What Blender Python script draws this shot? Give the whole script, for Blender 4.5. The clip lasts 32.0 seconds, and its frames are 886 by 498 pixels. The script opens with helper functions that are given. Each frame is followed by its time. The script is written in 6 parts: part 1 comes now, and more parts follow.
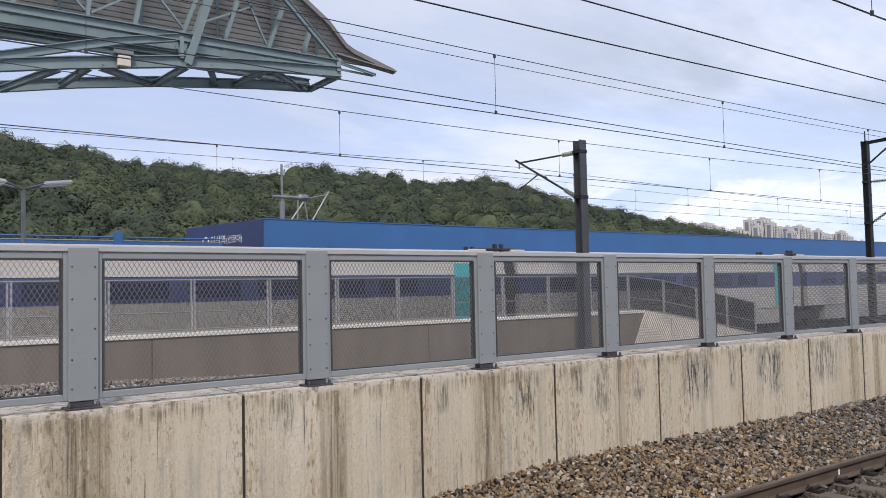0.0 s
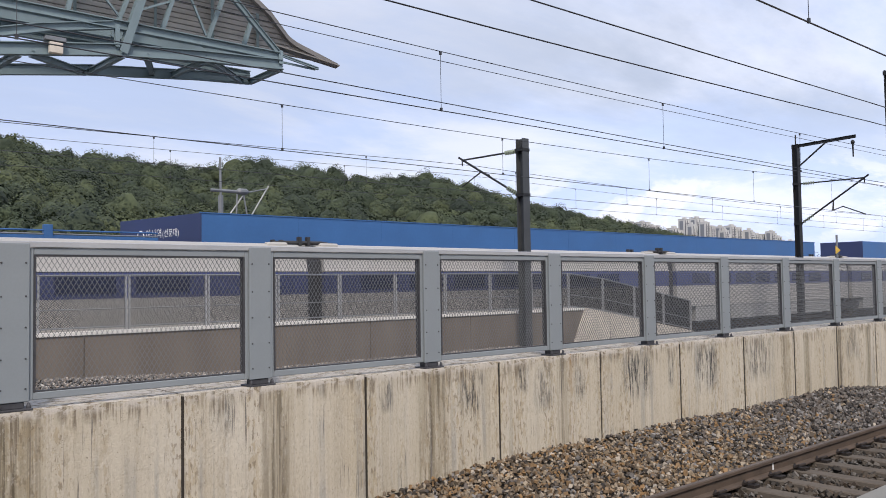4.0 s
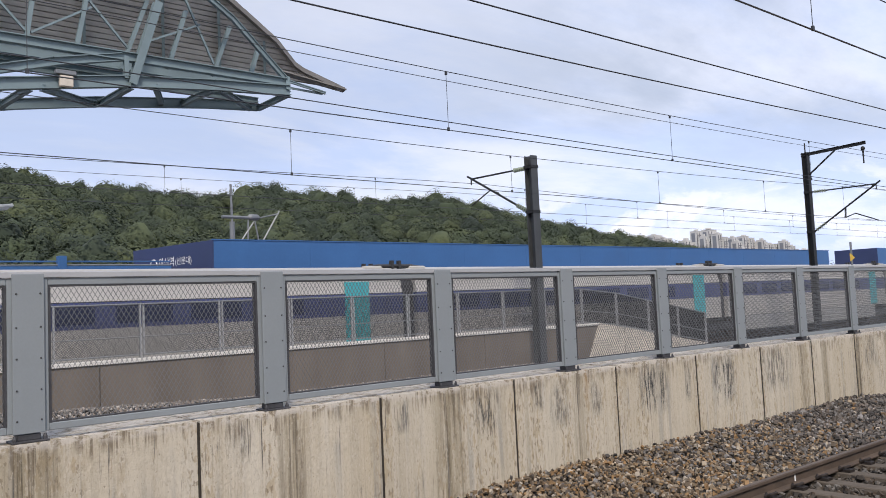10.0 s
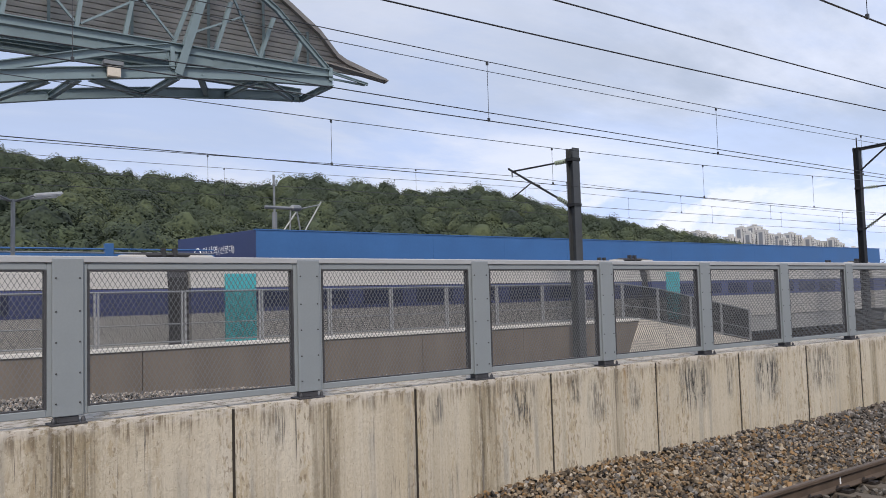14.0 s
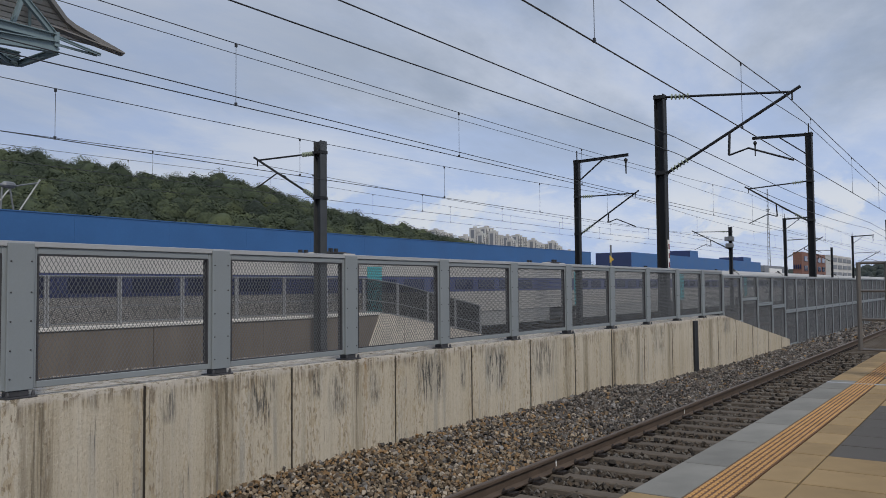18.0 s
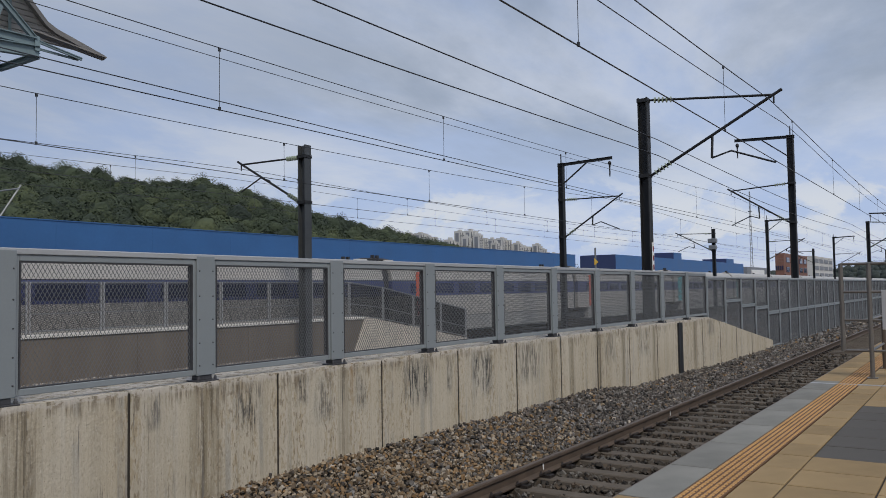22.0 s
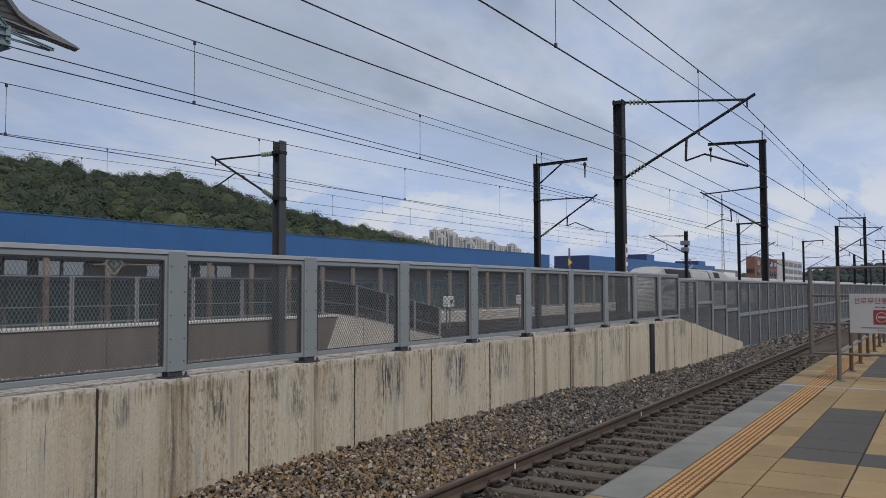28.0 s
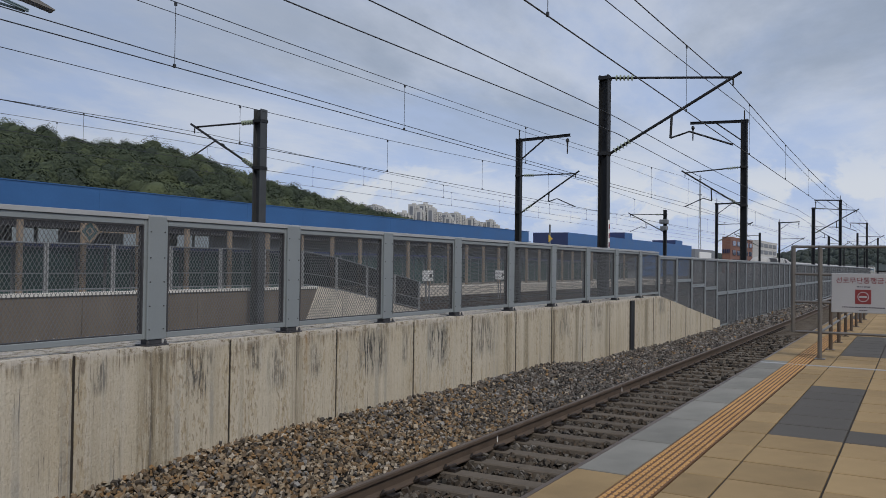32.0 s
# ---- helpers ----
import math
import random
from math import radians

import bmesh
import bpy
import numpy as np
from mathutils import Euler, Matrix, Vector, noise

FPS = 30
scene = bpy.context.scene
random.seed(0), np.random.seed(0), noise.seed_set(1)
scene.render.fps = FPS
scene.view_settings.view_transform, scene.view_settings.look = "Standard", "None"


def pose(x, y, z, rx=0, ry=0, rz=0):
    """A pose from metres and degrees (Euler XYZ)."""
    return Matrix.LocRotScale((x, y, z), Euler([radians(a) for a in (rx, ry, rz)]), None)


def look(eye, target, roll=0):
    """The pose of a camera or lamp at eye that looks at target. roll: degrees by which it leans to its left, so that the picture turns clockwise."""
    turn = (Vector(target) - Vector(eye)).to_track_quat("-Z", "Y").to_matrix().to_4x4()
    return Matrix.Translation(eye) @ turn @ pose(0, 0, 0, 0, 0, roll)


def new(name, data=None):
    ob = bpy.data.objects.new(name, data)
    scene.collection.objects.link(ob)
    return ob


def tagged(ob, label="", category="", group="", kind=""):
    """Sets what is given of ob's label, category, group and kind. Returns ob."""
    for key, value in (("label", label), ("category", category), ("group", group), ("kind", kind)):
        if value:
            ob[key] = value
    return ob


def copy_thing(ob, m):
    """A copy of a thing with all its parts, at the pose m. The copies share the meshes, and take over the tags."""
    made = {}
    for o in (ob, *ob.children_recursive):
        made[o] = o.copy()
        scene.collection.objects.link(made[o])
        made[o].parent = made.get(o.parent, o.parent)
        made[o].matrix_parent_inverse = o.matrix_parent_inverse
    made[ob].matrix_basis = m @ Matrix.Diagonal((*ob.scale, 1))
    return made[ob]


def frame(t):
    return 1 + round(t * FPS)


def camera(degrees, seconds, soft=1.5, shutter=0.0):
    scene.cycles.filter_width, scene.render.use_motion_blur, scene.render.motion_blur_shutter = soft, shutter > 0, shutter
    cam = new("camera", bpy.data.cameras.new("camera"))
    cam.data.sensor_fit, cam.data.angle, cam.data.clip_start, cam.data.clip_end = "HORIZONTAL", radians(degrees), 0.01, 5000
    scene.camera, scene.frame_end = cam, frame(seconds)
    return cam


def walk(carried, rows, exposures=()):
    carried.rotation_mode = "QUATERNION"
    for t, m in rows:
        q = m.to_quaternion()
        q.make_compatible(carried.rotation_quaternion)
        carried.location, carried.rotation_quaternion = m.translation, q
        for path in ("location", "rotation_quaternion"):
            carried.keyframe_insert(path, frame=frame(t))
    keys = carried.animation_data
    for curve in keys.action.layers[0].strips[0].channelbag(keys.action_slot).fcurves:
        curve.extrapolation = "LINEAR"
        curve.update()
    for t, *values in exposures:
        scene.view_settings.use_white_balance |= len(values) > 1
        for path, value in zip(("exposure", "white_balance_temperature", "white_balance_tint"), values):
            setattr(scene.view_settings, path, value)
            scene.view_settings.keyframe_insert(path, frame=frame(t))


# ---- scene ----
cam = camera(57.0, 32.0, soft=0.9)
PATH = [
    (0, (-0.084, -0.255, 1.517), (1.119, 1.34, 1.616), -1.2),
    (0.5, (-0.06, -0.23, 1.519), (1.171, 1.343, 1.619), -1.0),
    (1, (-0.057, -0.22, 1.523), (1.179, 1.349, 1.624), -1.0),
    (1.5, (-0.054, -0.201, 1.536), (1.203, 1.351, 1.642), -1.0),
    (2, (-0.06, -0.182, 1.538), (1.236, 1.337, 1.646), -1.0),
    (2.5, (-0.068, -0.186, 1.541), (1.234, 1.329, 1.648), -1.0),
    (3, (-0.08, -0.185, 1.541), (1.227, 1.326, 1.64), -0.8),
    (3.5, (-0.1, -0.178, 1.545), (1.211, 1.329, 1.636), -0.8),
    (5.5, (-0.024, -0.156, 1.531), (1.305, 1.337, 1.611), -1.3),
    (6, (-0.031, -0.169, 1.532), (1.302, 1.319, 1.614), -1.6),
    (6.5, (-0.015, -0.186, 1.537), (1.325, 1.295, 1.623), -1.9),
    (7, (-0.011, -0.201, 1.534), (1.334, 1.276, 1.627), -2.3),
    (7.5, (-0.03, -0.221, 1.541), (1.319, 1.252, 1.643), -2.7),
    (8, (-0.025, -0.185, 1.541), (1.326, 1.286, 1.649), -2.9),
    (8.5, (-0.028, -0.173, 1.531), (1.324, 1.296, 1.647), -2.8),
    (9, (-0.057, -0.195, 1.538), (1.284, 1.284, 1.663), -2.8),
    (9.5, (-0.068, -0.178, 1.533), (1.246, 1.324, 1.666), -2.6),
    (10, (-0.083, -0.174, 1.53), (1.21, 1.345, 1.666), -2.6),
    (10.5, (-0.095, -0.163, 1.534), (1.175, 1.376, 1.671), -2.6),
    (11, (-0.109, -0.165, 1.54), (1.145, 1.388, 1.677), -2.6),
    (11.5, (-0.105, -0.159, 1.538), (1.135, 1.404, 1.675), -2.6),
    (12, (-0.079, -0.149, 1.524), (1.116, 1.449, 1.659), -2.5),
    (12.5, (-0.055, -0.149, 1.518), (1.121, 1.463, 1.651), -2.5),
    (13, (-0.031, -0.14, 1.508), (1.148, 1.47, 1.639), -2.4),
    (13.5, (-0.008, -0.135, 1.51), (1.185, 1.466, 1.635), -2.1),
    (15.5, (0.01, -0.072, 1.523), (1.427, 1.334, 1.64), -0.4),
    (16, (0.017, -0.043, 1.53), (1.541, 1.247, 1.641), -0.4),
    (16.5, (0.037, -0.039, 1.521), (1.604, 1.199, 1.625), -0.5),
    (17, (0.05, -0.023, 1.516), (1.65, 1.174, 1.614), -0.5),
    (17.5, (0.061, -0.022, 1.511), (1.701, 1.118, 1.606), -0.5),
    (18, (0.062, -0.02, 1.511), (1.707, 1.113, 1.605), -0.5),
    (18.5, (0.053, -0.021, 1.518), (1.702, 1.107, 1.616), -0.5),
    (19, (0.06, -0.019, 1.517), (1.711, 1.106, 1.613), -0.6),
    (19.5, (0.058, -0.021, 1.521), (1.712, 1.099, 1.619), -0.6),
    (20, (0.057, -0.034, 1.525), (1.715, 1.08, 1.626), -0.8),
    (20.5, (0.062, -0.024, 1.516), (1.722, 1.086, 1.619), -0.9),
    (21, (0.049, -0.019, 1.523), (1.711, 1.089, 1.627), -0.9),
    (21.5, (0.045, -0.027, 1.528), (1.708, 1.08, 1.631), -0.9),
    (22, (0.063, -0.003, 1.519), (1.729, 1.099, 1.621), -0.9),
    (22.5, (0.051, -0.017, 1.524), (1.718, 1.084, 1.624), -0.9),
    (23, (0.054, 0.003, 1.521), (1.723, 1.1, 1.62), -0.9),
    (23.5, (0.063, -0.012, 1.525), (1.735, 1.08, 1.62), -0.7),
    (24, (0.059, -0.04, 1.524), (1.734, 1.049, 1.618), -0.7),
    (24.5, (0.076, -0.025, 1.517), (1.756, 1.056, 1.611), -0.8),
    (25, (0.074, -0.033, 1.52), (1.757, 1.043, 1.616), -0.8),
    (25.5, (0.063, -0.062, 1.527), (1.75, 1.008, 1.626), -0.8),
    (27.5, (0.068, -0.008, 1.526), (1.765, 1.045, 1.623), -0.4),
    (28, (0.071, 0.003, 1.521), (1.77, 1.053, 1.619), -0.2),
    (28.5, (0.066, 0.0, 1.52), (1.767, 1.047, 1.618), 0.0),
    (29, (0.062, -0.001, 1.526), (1.766, 1.042, 1.627), 0.1),
    (29.5, (0.078, 0.004, 1.521), (1.786, 1.039, 1.626), 0.1),
    (30, (0.091, -0.002, 1.511), (1.804, 1.025, 1.62), 0.1),
    (30.5, (0.07, 0.005, 1.494), (1.782, 1.034, 1.601), 0.4),
    (31, (0.086, 0.069, 1.494), (1.804, 1.089, 1.591), 0.4),
    (31.5, (0.067, 0.094, 1.48), (1.789, 1.107, 1.568), 0.3),
    (32, (0.157, 0.161, 1.477), (1.885, 1.167, 1.514), 0.8),
]
EXPOSURES = [(0.0, 0.08, 6600, 12), (13.5, 0.08, 6600, 12), (14.5, -0.2, 6500, 9), (15.5, -0.44, 6420, 8), (16.5, -0.58, 6420, 8), (32.0, -0.64, 6420, 8)]
walk(cam, [(t, look(eye, target, roll)) for t, eye, target, roll in PATH], EXPOSURES)

# ---- light ----
SUN_ELEVATION, SUN_AZIMUTH = 48, 215  # degrees; azimuth counted from +y towards +x
world = bpy.data.worlds.new("sky")
scene.world = world
world.use_nodes = True
nodes, links = world.node_tree.nodes, world.node_tree.links
background = nodes["Background"]
sky = nodes.new("ShaderNodeTexSky")
sky.sky_type, sky.sun_disc = "NISHITA", False
sky.sun_elevation, sky.sun_rotation = radians(SUN_ELEVATION), radians(SUN_AZIMUTH)
sky.air_density, sky.dust_density, sky.ozone_density = 1.0, 2.0, 2.0
coords = nodes.new("ShaderNodeTexCoord")
direction = nodes.new("ShaderNodeSeparateXYZ")
links.new(coords.outputs["Generated"], direction.inputs["Vector"])


def sky_math(op, a, b=0.0, c=0.0):
    m = nodes.new("ShaderNodeMath")
    m.operation = op
    for socket, v in zip(m.inputs, (a, b, c)):
        if isinstance(v, (int, float)):
            socket.default_value = v
        else:
            links.new(v, socket)
    return m.outputs[0]


def sky_range(v, low, high):
    r = nodes.new("ShaderNodeMapRange")
    r.interpolation_type = "SMOOTHSTEP"
    r.inputs["From Min"].default_value, r.inputs["From Max"].default_value = low, high
    links.new(v, r.inputs["Value"])
    return r.outputs["Result"]


# the cloud layer is a flat sheet high up: directions are met with it
height = sky_math("ADD", sky_math("MAXIMUM", direction.outputs["Z"], 0.0), 0.16)
layer = nodes.new("ShaderNodeCombineXYZ")
links.new(sky_math("DIVIDE", direction.outputs["X"], height), layer.inputs["X"])
links.new(sky_math("DIVIDE", direction.outputs["Y"], height), layer.inputs["Y"])


def sky_noise(source, scale, detail, rough, low, high, shift=(0, 0, 0), stretch=(1, 1, 1)):
    mp = nodes.new("ShaderNodeMapping")
    mp.inputs["Location"].default_value, mp.inputs["Scale"].default_value = shift, stretch
    links.new(source, mp.inputs["Vector"])
    n = nodes.new("ShaderNodeTexNoise")
    n.inputs["Scale"].default_value, n.inputs["Detail"].default_value, n.inputs["Roughness"].default_value = scale, detail, rough
    n.inputs["Distortion"].default_value = 0.3
    links.new(mp.outputs["Vector"], n.inputs["Vector"])
    return sky_range(n.outputs["Fac"], low, high)


def sky_mix(fac, a, b):
    m = nodes.new("ShaderNodeMix")
    m.data_type = "RGBA"
    links.new(fac, m.inputs[0])
    for side, v in ((m.inputs[6], a), (m.inputs[7], b)):
        if isinstance(v, tuple):
            side.default_value = (*v, 1)
        else:
            links.new(v, side)
    return m.outputs[2]


flat = layer.outputs["Vector"]
veil = sky_mix(sky_noise(flat, 0.7, 12, 0.62, 0.38, 0.62, (3, 1, 0), (1, 1.7, 1)), (4.35, 5.3, 7.6), (6.05, 6.5, 7.7))
bank = sky_math("MULTIPLY", sky_noise(flat, 0.42, 8, 0.6, 0.38, 0.61, (7.3, 2.2, 0), (1, 1.5, 1)), sky_range(direction.outputs["Z"], 0.08, 0.24))
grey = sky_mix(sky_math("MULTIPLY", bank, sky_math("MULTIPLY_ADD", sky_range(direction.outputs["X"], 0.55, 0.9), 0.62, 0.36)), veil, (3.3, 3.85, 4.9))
low_band = sky_math("MULTIPLY", sky_range(direction.outputs["Z"], 0.035, 0.06), sky_range(direction.outputs["Z"], 0.16, 0.09))
puff = sky_math("MULTIPLY", low_band, sky_noise(coords.outputs["Generated"], 9.0, 9, 0.6, 0.47, 0.57, (0.4, 0.2, 0.0), (1, 1, 2.0)))
clouds = sky_mix(puff, grey, (6.55, 6.8, 7.5))
cover = nodes.new("ShaderNodeMix")
cover.data_type = "RGBA"
cover.inputs[0].default_value = 0.92
links.new(sky.outputs["Color"], cover.inputs[6])
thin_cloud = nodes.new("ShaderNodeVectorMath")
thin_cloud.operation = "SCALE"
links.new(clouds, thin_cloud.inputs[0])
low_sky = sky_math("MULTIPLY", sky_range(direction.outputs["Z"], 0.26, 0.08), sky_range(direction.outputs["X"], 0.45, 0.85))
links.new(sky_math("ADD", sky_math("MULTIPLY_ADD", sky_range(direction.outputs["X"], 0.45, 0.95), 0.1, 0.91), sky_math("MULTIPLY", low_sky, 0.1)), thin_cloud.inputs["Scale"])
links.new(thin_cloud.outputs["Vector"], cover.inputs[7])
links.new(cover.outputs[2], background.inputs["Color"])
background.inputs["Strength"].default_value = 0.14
sun = new("sun", bpy.data.lights.new("sun", "SUN"))
sun.data.energy, sun.data.angle, sun.data.color = 3.05, radians(12), (1.0, 0.92, 0.82)
az, el = radians(SUN_AZIMUTH), radians(SUN_ELEVATION)
sun.matrix_world = look((0, 0, 40), (-40 * math.sin(az) * math.cos(el), -40 * math.cos(az) * math.cos(el), 40 - 40 * math.sin(el)))

# ---- materials ----
def material(name, colour, rough=0.7, metal=0.0, vary=0.25, scale=3.0, bump=0.0, fine=40.0, stretch=(1, 1, 1), second=None, per_object=0.0, islands=0.0):
    """A surface with variation at two scales and fine relief, in the object's own metres."""
    m = bpy.data.materials.new(name)
    m.use_nodes = True
    nt = m.node_tree
    n, l = nt.nodes, nt.links
    b = n["Principled BSDF"]
    b.inputs["Metallic"].default_value = metal
    tc = n.new("ShaderNodeTexCoord")
    mp = n.new("ShaderNodeMapping")
    mp.inputs["Scale"].default_value = stretch
    l.new(tc.outputs["Object"], mp.inputs["Vector"])
    coarse = n.new("ShaderNodeTexNoise")
    coarse.inputs["Scale"].default_value, coarse.inputs["Detail"].default_value = scale, 6
    grain = n.new("ShaderNodeTexNoise")
    grain.inputs["Scale"].default_value, grain.inputs["Detail"].default_value = fine, 4
    l.new(mp.outputs["Vector"], coarse.inputs["Vector"])
    l.new(mp.outputs["Vector"], grain.inputs["Vector"])
    both = n.new("ShaderNodeMath")
    both.operation = "MULTIPLY_ADD"
    both.inputs[1].default_value = 0.35
    l.new(grain.outputs["Fac"], both.inputs[0])
    l.new(coarse.outputs["Fac"], both.inputs[2])
    last = both.outputs[0]
    for socket, amount in ((("ShaderNodeObjectInfo", "Random"), per_object), (("ShaderNodeNewGeometry", "Random Per Island"), islands)):
        if amount:
            node = n.new(socket[0])
            add = n.new("ShaderNodeMath")
            add.operation = "MULTIPLY_ADD"
            add.inputs[1].default_value = amount
            l.new(node.outputs[socket[1]], add.inputs[0])
            l.new(last, add.inputs[2])
            last = add.outputs[0]
    spread = per_object / 2 + islands / 2
    ramp = n.new("ShaderNodeMapRange")
    ramp.inputs["From Min"].default_value, ramp.inputs["From Max"].default_value = 0.4 , 0.95 + 2 * spread
    l.new(last, ramp.inputs["Value"])
    mix = n.new("ShaderNodeMix")
    mix.data_type = "RGBA"
    l.new(ramp.outputs["Result"], mix.inputs[0])
    other = second or tuple(min(1, c * (1 + vary)) for c in colour)
    mix.inputs[6].default_value = (*((c * (1 - vary)) for c in colour), 1) if not second else (*colour, 1)
    mix.inputs[7].default_value = (*other, 1)
    l.new(mix.outputs[2], b.inputs["Base Color"])
    rr = n.new("ShaderNodeMapRange")
    rr.inputs["To Min"].default_value, rr.inputs["To Max"].default_value = max(0.02, rough - 0.1), min(1, rough + 0.1)
    l.new(coarse.outputs["Fac"], rr.inputs["Value"])
    l.new(rr.outputs["Result"], b.inputs["Roughness"])
    if bump:
        bp = n.new("ShaderNodeBump")
        bp.inputs["Strength"].default_value, bp.inputs["Distance"].default_value = bump, 0.01
        l.new(both.outputs[0], bp.inputs["Height"])
        l.new(bp.outputs["Normal"], b.inputs["Normal"])
    return m


M_GROUND = material("ground_gravel", (0.12, 0.11, 0.1), 0.95, vary=0.5, scale=0.6, bump=0.8, fine=14)
# near-black bed colour stands in for the deep shade between the stones
M_BALLAST_SHADE = material("ballast_bed", (0.014, 0.012, 0.01), 0.95, vary=0.6, scale=9, bump=1.0, fine=30)
M_STONE = material("ballast_stone", (0.10, 0.08, 0.065), 0.9, scale=2.0, fine=60, bump=0.1)
ramp = M_STONE.node_tree.nodes.new("ShaderNodeValToRGB")
STONE_TONES = ((0.0, (0.05, 0.045, 0.04)), (0.2, (0.12, 0.095, 0.07)), (0.45, (0.25, 0.16, 0.08)), (0.62, (0.16, 0.135, 0.105)), (0.82, (0.27, 0.22, 0.155)), (1.0, (0.36, 0.33, 0.285)))
while len(ramp.color_ramp.elements) < len(STONE_TONES):
    ramp.color_ramp.elements.new(0.5)
for e, (at, c) in zip(ramp.color_ramp.elements, STONE_TONES):
    e.position = at
for e, (at, c) in zip(ramp.color_ramp.elements, STONE_TONES):
    e.color = (*c, 1)
isle = M_STONE.node_tree.nodes.new("ShaderNodeNewGeometry")
tint = M_STONE.node_tree.nodes.new("ShaderNodeMix")
tint.data_type, tint.blend_type, tint.inputs[0].default_value = "RGBA", "MULTIPLY", 0.55
M_STONE.node_tree.links.new(isle.outputs["Random Per Island"], ramp.inputs["Fac"])
M_STONE.node_tree.links.new(ramp.outputs["Color"], tint.inputs[6])
gain = [n for n in M_STONE.node_tree.nodes if n.type == "MIX" and n != tint][0]
gain.inputs[6].default_value, gain.inputs[7].default_value = (0.7, 0.66, 0.62, 1), (1.5, 1.4, 1.3, 1)
M_STONE.node_tree.links.new(gain.outputs[2], tint.inputs[7])
M_STONE.node_tree.links.new(tint.outputs[2], M_STONE.node_tree.nodes["Principled BSDF"].inputs["Base Color"])
M_STONE_GREY = M_STONE.copy()
M_STONE_GREY.name = "ballast_stone_grey"
for e, (at, c) in zip([k for k in M_STONE_GREY.node_tree.nodes if k.type == "VALTORGB"][0].color_ramp.elements, STONE_TONES):
    m = sum(c) / 3
    e.color = (*((0.35 * v + 0.65 * m * g) * 0.72 for v, g in zip(c, (0.95, 1.0, 1.08))), 1)
M_STONE_PALE = M_STONE.copy()
M_STONE_PALE.name = "ballast_stone_pale"
for e, (at, c) in zip([k for k in M_STONE_PALE.node_tree.nodes if k.type == "VALTORGB"][0].color_ramp.elements, STONE_TONES):
    e.color = (*((0.3 * v + 0.7 * sum(c) / 3) * 1.35 for v in c), 1)
M_STONE_DARK = M_STONE.copy()
M_STONE_DARK.name = "ballast_stone_oily"
for e, (at, c) in zip([k for k in M_STONE_DARK.node_tree.nodes if k.type == "VALTORGB"][0].color_ramp.elements, STONE_TONES):
    e.color = (*((0.5 * v + 0.5 * sum(c) / 3) * 0.42 for v in c), 1)
M_TILE = material("platform_tile", (0.31, 0.22, 0.115), 0.88, vary=0.42, scale=1.4, bump=0.25, fine=120, per_object=0.25)
M_TILE_DARK = material("platform_tile_dark", (0.095, 0.088, 0.08), 0.88, vary=0.25, scale=1.4, bump=0.25, fine=120, per_object=0.2)
M_EDGE = material("platform_edge_stone", (0.21, 0.205, 0.185), 0.85, vary=0.42, scale=1.6, bump=0.2, fine=90, per_object=0.2)
# darker than the bars: the shade in the grooves, put into the colour
M_TACTILE_SHADE = material("tactile_tile_shaded_base", (0.13, 0.065, 0.026), 0.8, vary=0.2, scale=3, fine=80, per_object=0.3)
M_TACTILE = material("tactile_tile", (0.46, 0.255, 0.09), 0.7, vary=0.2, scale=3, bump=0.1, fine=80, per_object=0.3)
M_JOINT = material("joint_filler", (0.035, 0.028, 0.021), 0.9, vary=0.3, scale=8)
M_RAIL = material("rail_rust", (0.08, 0.056, 0.04), 0.75, vary=0.3, scale=4, bump=0.2, fine=60)
M_RAILTOP = material("rail_running_band", (0.15, 0.115, 0.09), 0.5, metal=0.5, vary=0.2, scale=3)
M_SLEEPER = material("sleeper_concrete", (0.11, 0.092, 0.074), 0.9, vary=0.35, scale=5, bump=0.4, fine=60, per_object=0.3)
M_CLIP = material("rail_clip_steel", (0.04, 0.032, 0.028), 0.6, metal=0.4, vary=0.3, scale=20)
M_FENCE = material("fence_grey_paint", (0.245, 0.27, 0.282), 0.5, metal=0.1, vary=0.08, scale=1.5, bump=0.05, fine=60)
M_MESH = material("expanded_metal_grey", (0.15, 0.155, 0.16), 0.55, metal=0.2, vary=0.12, scale=2)
M_CAP = material("fence_cap_light", (0.42, 0.425, 0.43), 0.45, metal=0.3, vary=0.1, scale=2)
M_BASE = material("dark_steel_base", (0.06, 0.06, 0.065), 0.6, metal=0.3, vary=0.3, scale=12)
M_MAST = material("mast_steel", (0.014, 0.015, 0.017), 0.6, metal=0.1, vary=0.3, scale=1.5, bump=0.1)
M_GALV = material("galvanised_steel", (0.22, 0.23, 0.24), 0.45, metal=0.5, vary=0.15, scale=2)
M_MAST_GREY = material("mast_grey_steel", (0.075, 0.08, 0.085), 0.5, metal=0.4, vary=0.2, scale=2)
M_WIRE = material("wire_dark", (0.05, 0.053, 0.06), 0.5, metal=0.4, vary=0.2, scale=1)
M_INSULATOR = material("insulator_grey_green", (0.28, 0.33, 0.26), 0.25, vary=0.15, scale=9)
M_CANOPY = material("canopy_steel_green", (0.18, 0.24, 0.26), 0.55, metal=0.1, vary=0.15, scale=1.2)
M_DECK = material("canopy_deck_underside", (0.42, 0.405, 0.385), 0.8, vary=0.3, scale=0.8, stretch=(1, 4, 1))
M_DECK_TOP = material("canopy_roof_sheet", (0.19, 0.18, 0.17), 0.6, vary=0.2, scale=0.7)
M_BLUE = material("blue_cladding", (0.036, 0.122, 0.31), 0.5, vary=0.12, scale=0.35, fine=6)
M_NAVY = material("navy_sign_panel", (0.03, 0.045, 0.12), 0.5, vary=0.1, scale=0.5)
M_WHITE = material("white_paint", (0.78, 0.78, 0.77), 0.5, vary=0.06, scale=2)
